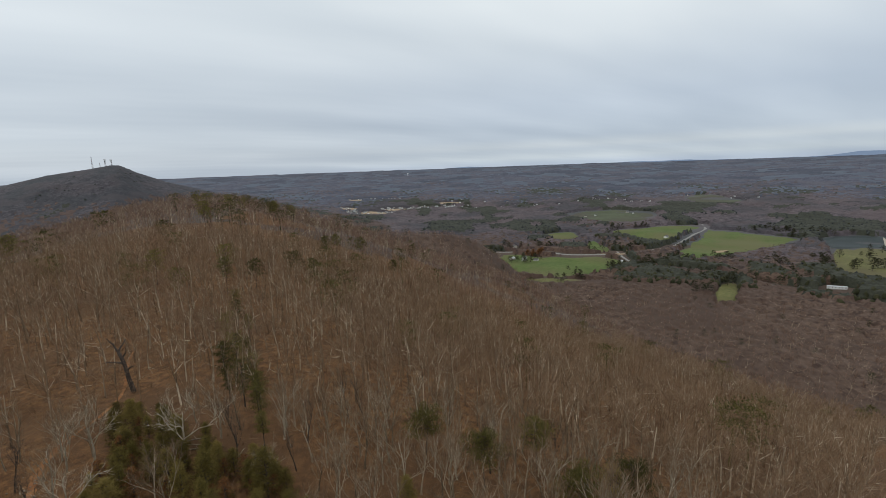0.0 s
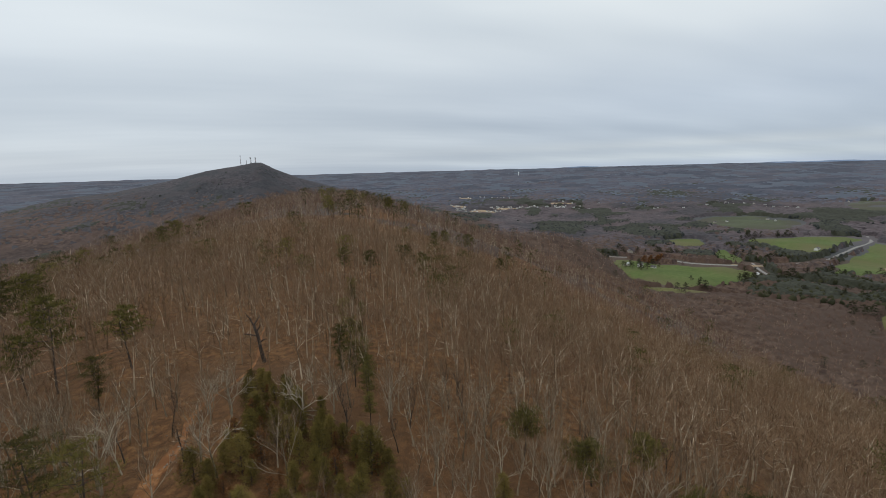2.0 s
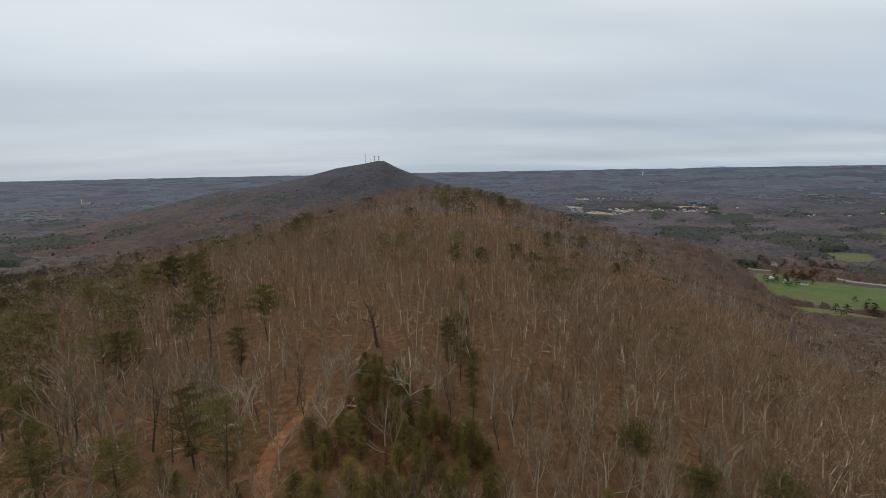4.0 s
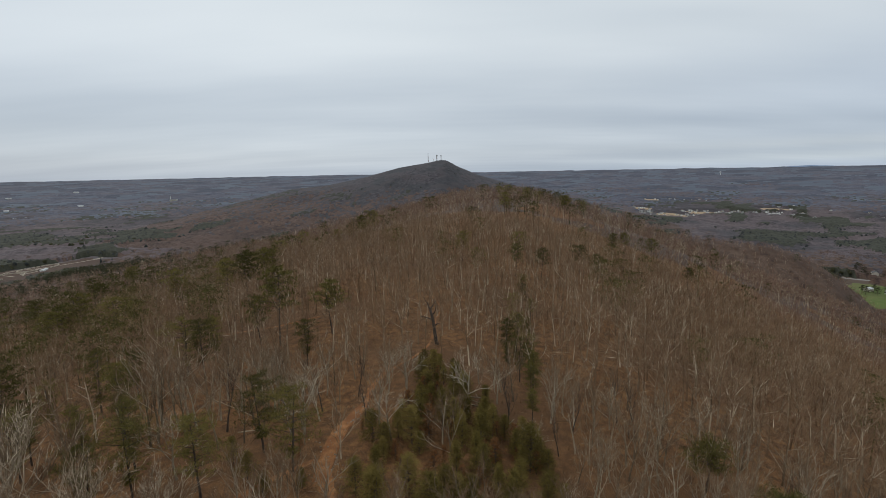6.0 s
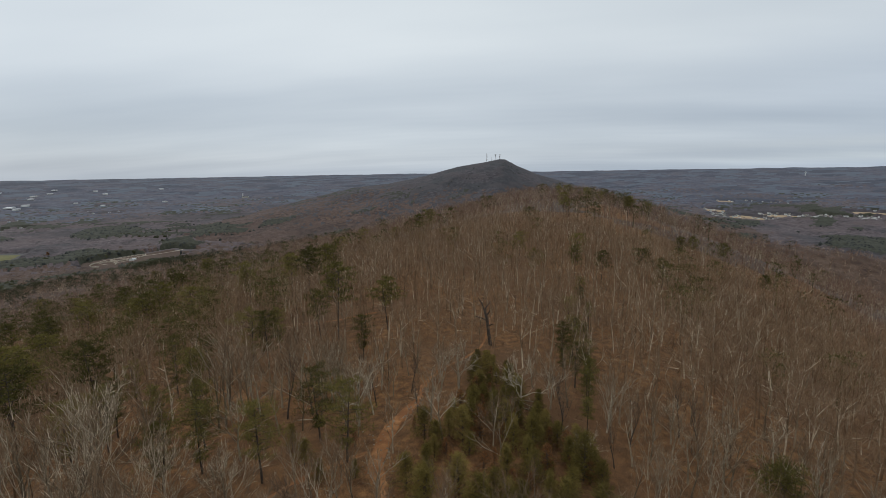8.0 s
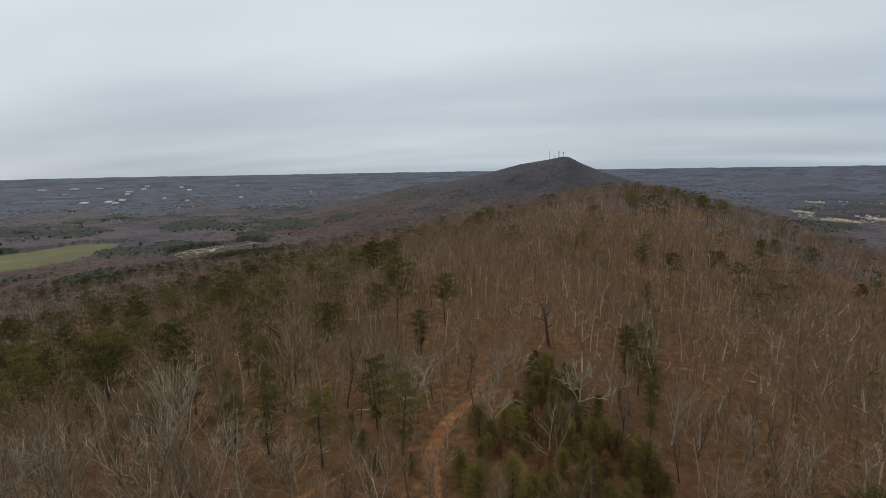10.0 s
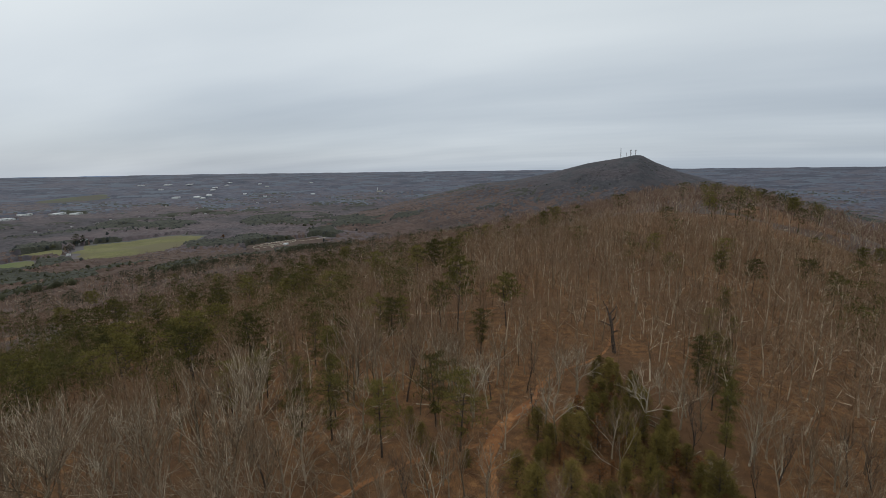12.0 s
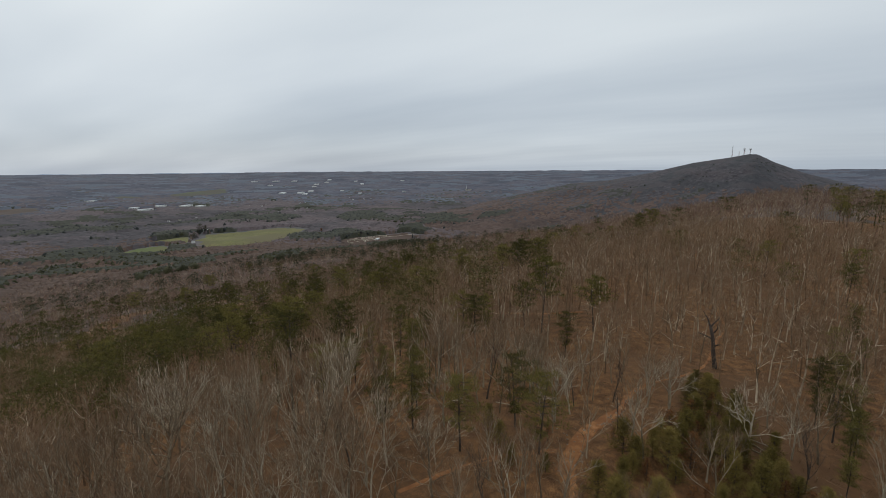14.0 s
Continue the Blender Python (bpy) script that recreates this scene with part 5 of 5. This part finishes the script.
# ---------------------------------------------------------------- houses
def house(name, w, d, h, wall, roof, label, group="", windows=3, chimney=True, pitch=0.55, category="house"):
    """A gabled house: walls, roof with eaves, windows, door and chimney."""
    t = new(name)
    bm = bmesh.new()
    box(bm, 0, 0, -1.5, w, d, h + 1.5)
    g = d * pitch / 2 * 1.0
    for sx in (-1, 1):
        vs = [bm.verts.new((sx * w / 2, -d / 2, h)), bm.verts.new((sx * w / 2, d / 2, h)), bm.verts.new((sx * w / 2, 0, h + g))]
        bm.faces.new(vs)
    part("wall", bm, wall, t)
    bm = bmesh.new()
    e, o = 0.5, 0.35
    prof = [(-d / 2 - e, h - e * pitch), (0, h + g), (d / 2 + e, h - e * pitch), (d / 2 + e, h - e * pitch + o), (0, h + g + o), (-d / 2 - e, h - e * pitch + o)]
    rows = [[bm.verts.new((sx * (w / 2 + e), y, z)) for y, z in prof] for sx in (-1, 1)]
    bm.faces.new(rows[0])
    bm.faces.new(rows[1][::-1])
    for i in range(6):
        j = (i + 1) % 6
        bm.faces.new((rows[0][i], rows[1][i], rows[1][j], rows[0][j]))
    bmesh.ops.recalc_face_normals(bm, faces=bm.faces)
    part("roof", bm, roof, t)
    for side in (-1, 1):
        for k in range(windows):
            x = (k + 0.5) / windows * w - w / 2
            bm = bmesh.new()
            box(bm, x, side * (d / 2 + 0.03), h * 0.42, w / windows * 0.28, 0.12, h * 0.3)
            part("window", bm, PANE, t)
    bm = bmesh.new()
    box(bm, w * 0.08, -d / 2 - 0.04, 0, 1.1, 0.12, 2.1)
    part("door", bm, DARK_BARK, t)
    if chimney:
        bm = bmesh.new()
        box(bm, w * 0.3, d * 0.1, h, 0.9, 0.9, g + 1.2)
        stack = part("chimney", bm, BRICK, t)
        bm = bmesh.new()
        box(bm, w * 0.3, d * 0.1, h + g + 1.2, 1.15, 1.15, 0.2)
        part("chimney_cap", bm, STONE, stack)
    return tagged(t, label, category, group)


def put(thing, x, y, turn, scale=1.0, sink=0.0):
    thing.matrix_basis = Matrix.Translation((x, y, height_at(x, y) + 0.7 - sink)) @ Matrix.Rotation(radians(turn), 4, "Z") @ Matrix.Scale(scale, 4)


put(house("farmhouse", 15, 9, 5.5, WHITE, ROOF, "white two-storey farmhouse with a grey gabled roof", windows=4), 705, 715, 35)
put(house("garage", 9, 7, 3, WHITE, ROOF, "white garage beside the farmhouse", windows=2, chimney=False), 718, 693, 120)
put(house("barn", 12, 8, 4, BEIGE, METAL_ROOF, "low beige barn with a pale metal roof", windows=2, chimney=False), 691, 737, 20)
put(house("farmhouse", 13, 9, 4.5, BEIGE, ROOF, "grey-roofed house among trees by the road", windows=3), 800, 845, 60)
put(house("shed", 8, 5, 3, WHITE, METAL_ROOF, "small white shed in the pasture", windows=1, chimney=False, category="shed"), 838, 566, 30)
put(house("mobile_home", 24, 5, 3.2, WHITE, METAL_ROOF, "long white mobile home beside the lane", windows=6, chimney=False, pitch=0.2), 886, 224, 118)
put(house("shed", 7, 5, 2.6, BEIGE, ROOF, "small shed beside the mobile home", windows=1, chimney=False, category="shed"), 880, 200, 30)
put(house("farmhouse", 12, 8, 4.5, WHITE, ROOF, "white house beside the hay field road"), 1170, 660, 10)
put(house("farmhouse", 16, 10, 5.5, WHITE, ROOF, "white farmhouse beside a big tree on the pasture edge", windows=4), -1330, 745, -60)
put(house("cottage", 9, 7, 3.4, WHITE, ROOF, "small white cottage below the hill pasture", windows=2), -1150, 608, -40)
put(house("cottage", 10, 7, 3.4, BEIGE, ROOF, "small house half hidden by woods", windows=2), 740, 1120, 30)
put(house("cottage", 10, 7, 3.4, BEIGE, ROOF, "small house half hidden by woods", windows=2), 762, 1100, 70)


def make_village():
    rng = np.random.default_rng(41)
    kinds = [house("village_house", rng.uniform(10, 13), 8, rng.uniform(3.6, 5.6), (WHITE, WHITE, BEIGE, WHITE)[i], ROOF, "%s village house with a grey gabled roof" % ("white", "white", "beige", "white")[i], "village houses", 3) for i in range(4)]
    spots = VILLAGE
    for i, p in enumerate(spots):
        s = rng.uniform(0.65, 0.95)
        m = Matrix.Translation((p[0], p[1], height_at(*p) + 0.8)) @ Matrix.Rotation(rng.uniform(0, 3.1), 4, "Z") @ Matrix.Scale(s, 4)
        if i < 4:
            kinds[i].matrix_basis = m
        else:
            copy_thing(kinds[int(rng.integers(4))], m)


make_village()


def hall(x, y, w, d, h, turn, label="long white warehouse with a flat pale roof"):
    t = new("warehouse")
    bm = bmesh.new()
    box(bm, 0, 0, -2, w, d, h + 2)
    part("wall", bm, WHITE, t)
    bm = bmesh.new()
    box(bm, 0, 0, h, w + 1, d + 1, 0.8)
    part("roof", bm, METAL_ROOF, t)
    for k in range(3):
        bm = bmesh.new()
        box(bm, (k - 1) * w * 0.28, -d / 2 - 0.1, 0, w * 0.1, 0.3, h * 0.6)
        part("loading_door", bm, PANE, t)
    t.matrix_basis = Matrix.Translation((x, y, height_at(x, y) + 2)) @ Matrix.Rotation(radians(turn), 4, "Z")
    tagged(t, label, "warehouse", "warehouses of the town")


for x, y, w, d, h, turn in HALLS:
    hall(x, y, w, d, h * 0.5, turn)


def church(x, y):
    t = house("church", 30, 14, 7, BEIGE, ROOF, "cream church with a white steeple above woods", windows=5, chimney=False, category="church")
    piece("steeple", *tubes([[-12, 0, 6, -12, 0, 16, 2.6, 2.2], [-12, 0, 16, -12, 0, 30, 2.2, 0.1]], 8), WHITE, t)
    put(t, x, y, 50)


church(-1500, 2560)


def water_tower(x, y, h):
    t = new("water_tower")
    bm = bmesh.new()
    bmesh.ops.create_uvsphere(bm, u_segments=16, v_segments=10, radius=h * 0.22, matrix=Matrix.Translation((0, 0, h)) @ Matrix.Diagonal((1, 1, 0.7, 1)))
    part("tank", bm, WHITE, t)
    piece("pillar", *tubes([[0, 0, -5, 0, 0, h * 0.9, h * 0.07, h * 0.06]], 10), WHITE, t)
    t.location = (x, y, height_at(x, y))
    tagged(t, "white water tower above far woods", "water tower")


water_tower(2020, 3430, 26)


# white stone rows and a low building in the works yard
def yard_walls():
    rng = np.random.default_rng(51)
    for cx, cy, rx, ry, n, a0, a1 in ((-838, 930, 17, 46, 26, 0, 6.0), (-826, 850, 20, 26, 16, 0.4, 5.4)):
        for k in range(n):
            a = a0 + (a1 - a0) * k / n
            x, y = cx + math.cos(a) * rx, cy + math.sin(a) * ry
            bm = bmesh.new()
            box(bm, 0, 0, -0.5, 6.5, 1.4, 2.6)
            bmesh.ops.bevel(bm, geom=bm.edges[:], offset=0.2, segments=1)
            me = bpy.data.meshes.new("stone_block")
            bm.to_mesh(me)
            bm.free()
            me.materials.append(GRAVEL)
            ob = tagged(new("stone_block", me), "pale stone block edging the works yard loop", "stone block", "blocks round the works yard")
            ob.matrix_basis = Matrix.Translation((x, y, height_at(x, y) + 0.9)) @ Matrix.Rotation(math.atan2(math.cos(a) * ry, -math.sin(a) * rx), 4, "Z")
    put(house("site_office", 14, 7, 3, WHITE, METAL_ROOF, "low white site office in the works yard", windows=3, chimney=False, pitch=0.25), -806, 905, 100)


yard_walls()


# ---------------------------------------------------------------- trees of the low country that stand out
def plant_farm():
    rng = np.random.default_rng(61)
    pines = [pine_tree(760 + i, 12.0, 15, 0.18, 0.36, 9, "dark evergreen tree beside the pasture", "farm_tree", FAR_PINES, "evergreens round the farms", 0.9, 0.5) for i in range(3)]
    for p in pines:
        tagged(p, category="tree")
    spots = [(680, 690, 15), (676, 705, 14), (712, 728, 13), (697, 688, 14), (727, 705, 13), (670, 725, 12), (675, 680, 9), (684, 720, 14), (690, 700, 12), (722, 735, 12), (664, 712, 13), (730, 690, 9), (-1290, 705, 24), (-1282, 715, 22), (-1200, 640, 14), (-1190, 628, 13), (830, 585, 12), (845, 575, 11), (700, 590, 8), (712, 580, 7)]
    rows = [([(770, 540), (830, 520), (900, 500)], 26, 16), ([(900, 500), (960, 470), (1000, 420)], 22, 16), ([(930, 690), (985, 650), (1050, 640)], 22, 18), ([(1180, 860), (1290, 800), (1400, 750)], 12, 8), ([(780, 860), (830, 800), (880, 740)], 24, 16),
                       ([(620, 540), (690, 530), (740, 520)], 10, 9)]
    rows += [([(1380, 430), (1450, 470), (1500, 420)], 26, 22), ([(1050, 250), (1080, 300), (1150, 330)], 14, 16), ([(870, 400), (880, 330), (890, 270)], 18, 20), ([(1060, 215), (1150, 250), (1280, 290)], 16, 24), ([(960, 300), (1000, 340), (1060, 380)], 20, 24),
                       ([(1400, 560), (1440, 500), (1500, 380)], 30, 26), ([(740, 420), (790, 400), (820, 360)], 10, 14), ([(690, 345), (740, 355), (800, 350)], 8, 8), ([(1000, 700), (1060, 760), (1150, 820)], 12, 14)]
    for line, n, w in rows:
        c = smooth_line(line, 12)
        for _ in range(n):
            p = c[int(rng.integers(len(c)))] + rng.normal(0, w, 2)
            spots.append((p[0], p[1], rng.uniform(8, 16)))
    for i, (x, y, h) in enumerate(spots):
        m = Matrix.Translation((x, y, height_at(x, y))) @ Matrix.Rotation(rng.uniform(0, 6), 4, "Z") @ Matrix.Diagonal((h / 12 * 1.3, h / 12 * 1.3, h / 12, 1))
        if i < 3:
            pines[i].matrix_basis = m
        else:
            copy_thing(pines[int(rng.integers(3))], m)
    orange = pine_tree(790, 8.0, 16, 0.2, 0.42, 12, "tree holding orange-brown leaves beside the farmhouse", "leafy_tree", RUST, "trees holding leaves", 1.2, 0.6)
    tagged(orange, category="tree")
    for i, (x, y, h) in enumerate(((742, 728, 12), (750, 732, 11), (738, 738, 11), (760, 724, 11), (770, 732, 10), (782, 736, 10), (-1010, 900, 9))):
        m = Matrix.Translation((x, y, height_at(x, y))) @ Matrix.Scale(h / 8, 4)
        if i == 0:
            orange.matrix_basis = m
        else:
            copy_thing(orange, m)


plant_farm()


# ---------------------------------------------------------------- glowing backdrop of hills on the rim
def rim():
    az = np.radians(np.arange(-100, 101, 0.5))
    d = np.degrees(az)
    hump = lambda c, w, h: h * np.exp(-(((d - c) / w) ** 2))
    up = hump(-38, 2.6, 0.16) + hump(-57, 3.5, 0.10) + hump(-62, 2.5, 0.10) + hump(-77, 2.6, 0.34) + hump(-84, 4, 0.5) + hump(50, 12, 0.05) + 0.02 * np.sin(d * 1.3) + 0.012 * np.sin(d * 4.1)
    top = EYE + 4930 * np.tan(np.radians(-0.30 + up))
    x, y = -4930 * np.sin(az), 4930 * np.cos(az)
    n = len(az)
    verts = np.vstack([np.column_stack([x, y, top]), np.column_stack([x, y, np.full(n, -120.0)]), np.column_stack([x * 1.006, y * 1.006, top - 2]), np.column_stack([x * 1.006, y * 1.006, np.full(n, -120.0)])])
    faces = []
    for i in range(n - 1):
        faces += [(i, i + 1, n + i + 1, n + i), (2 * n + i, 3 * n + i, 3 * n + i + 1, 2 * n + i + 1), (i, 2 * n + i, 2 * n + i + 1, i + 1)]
    structure("backdrop", verts, faces, GLOW_HILLS, "glowing blue hill backdrop along the horizon", "hills", True)


rim()
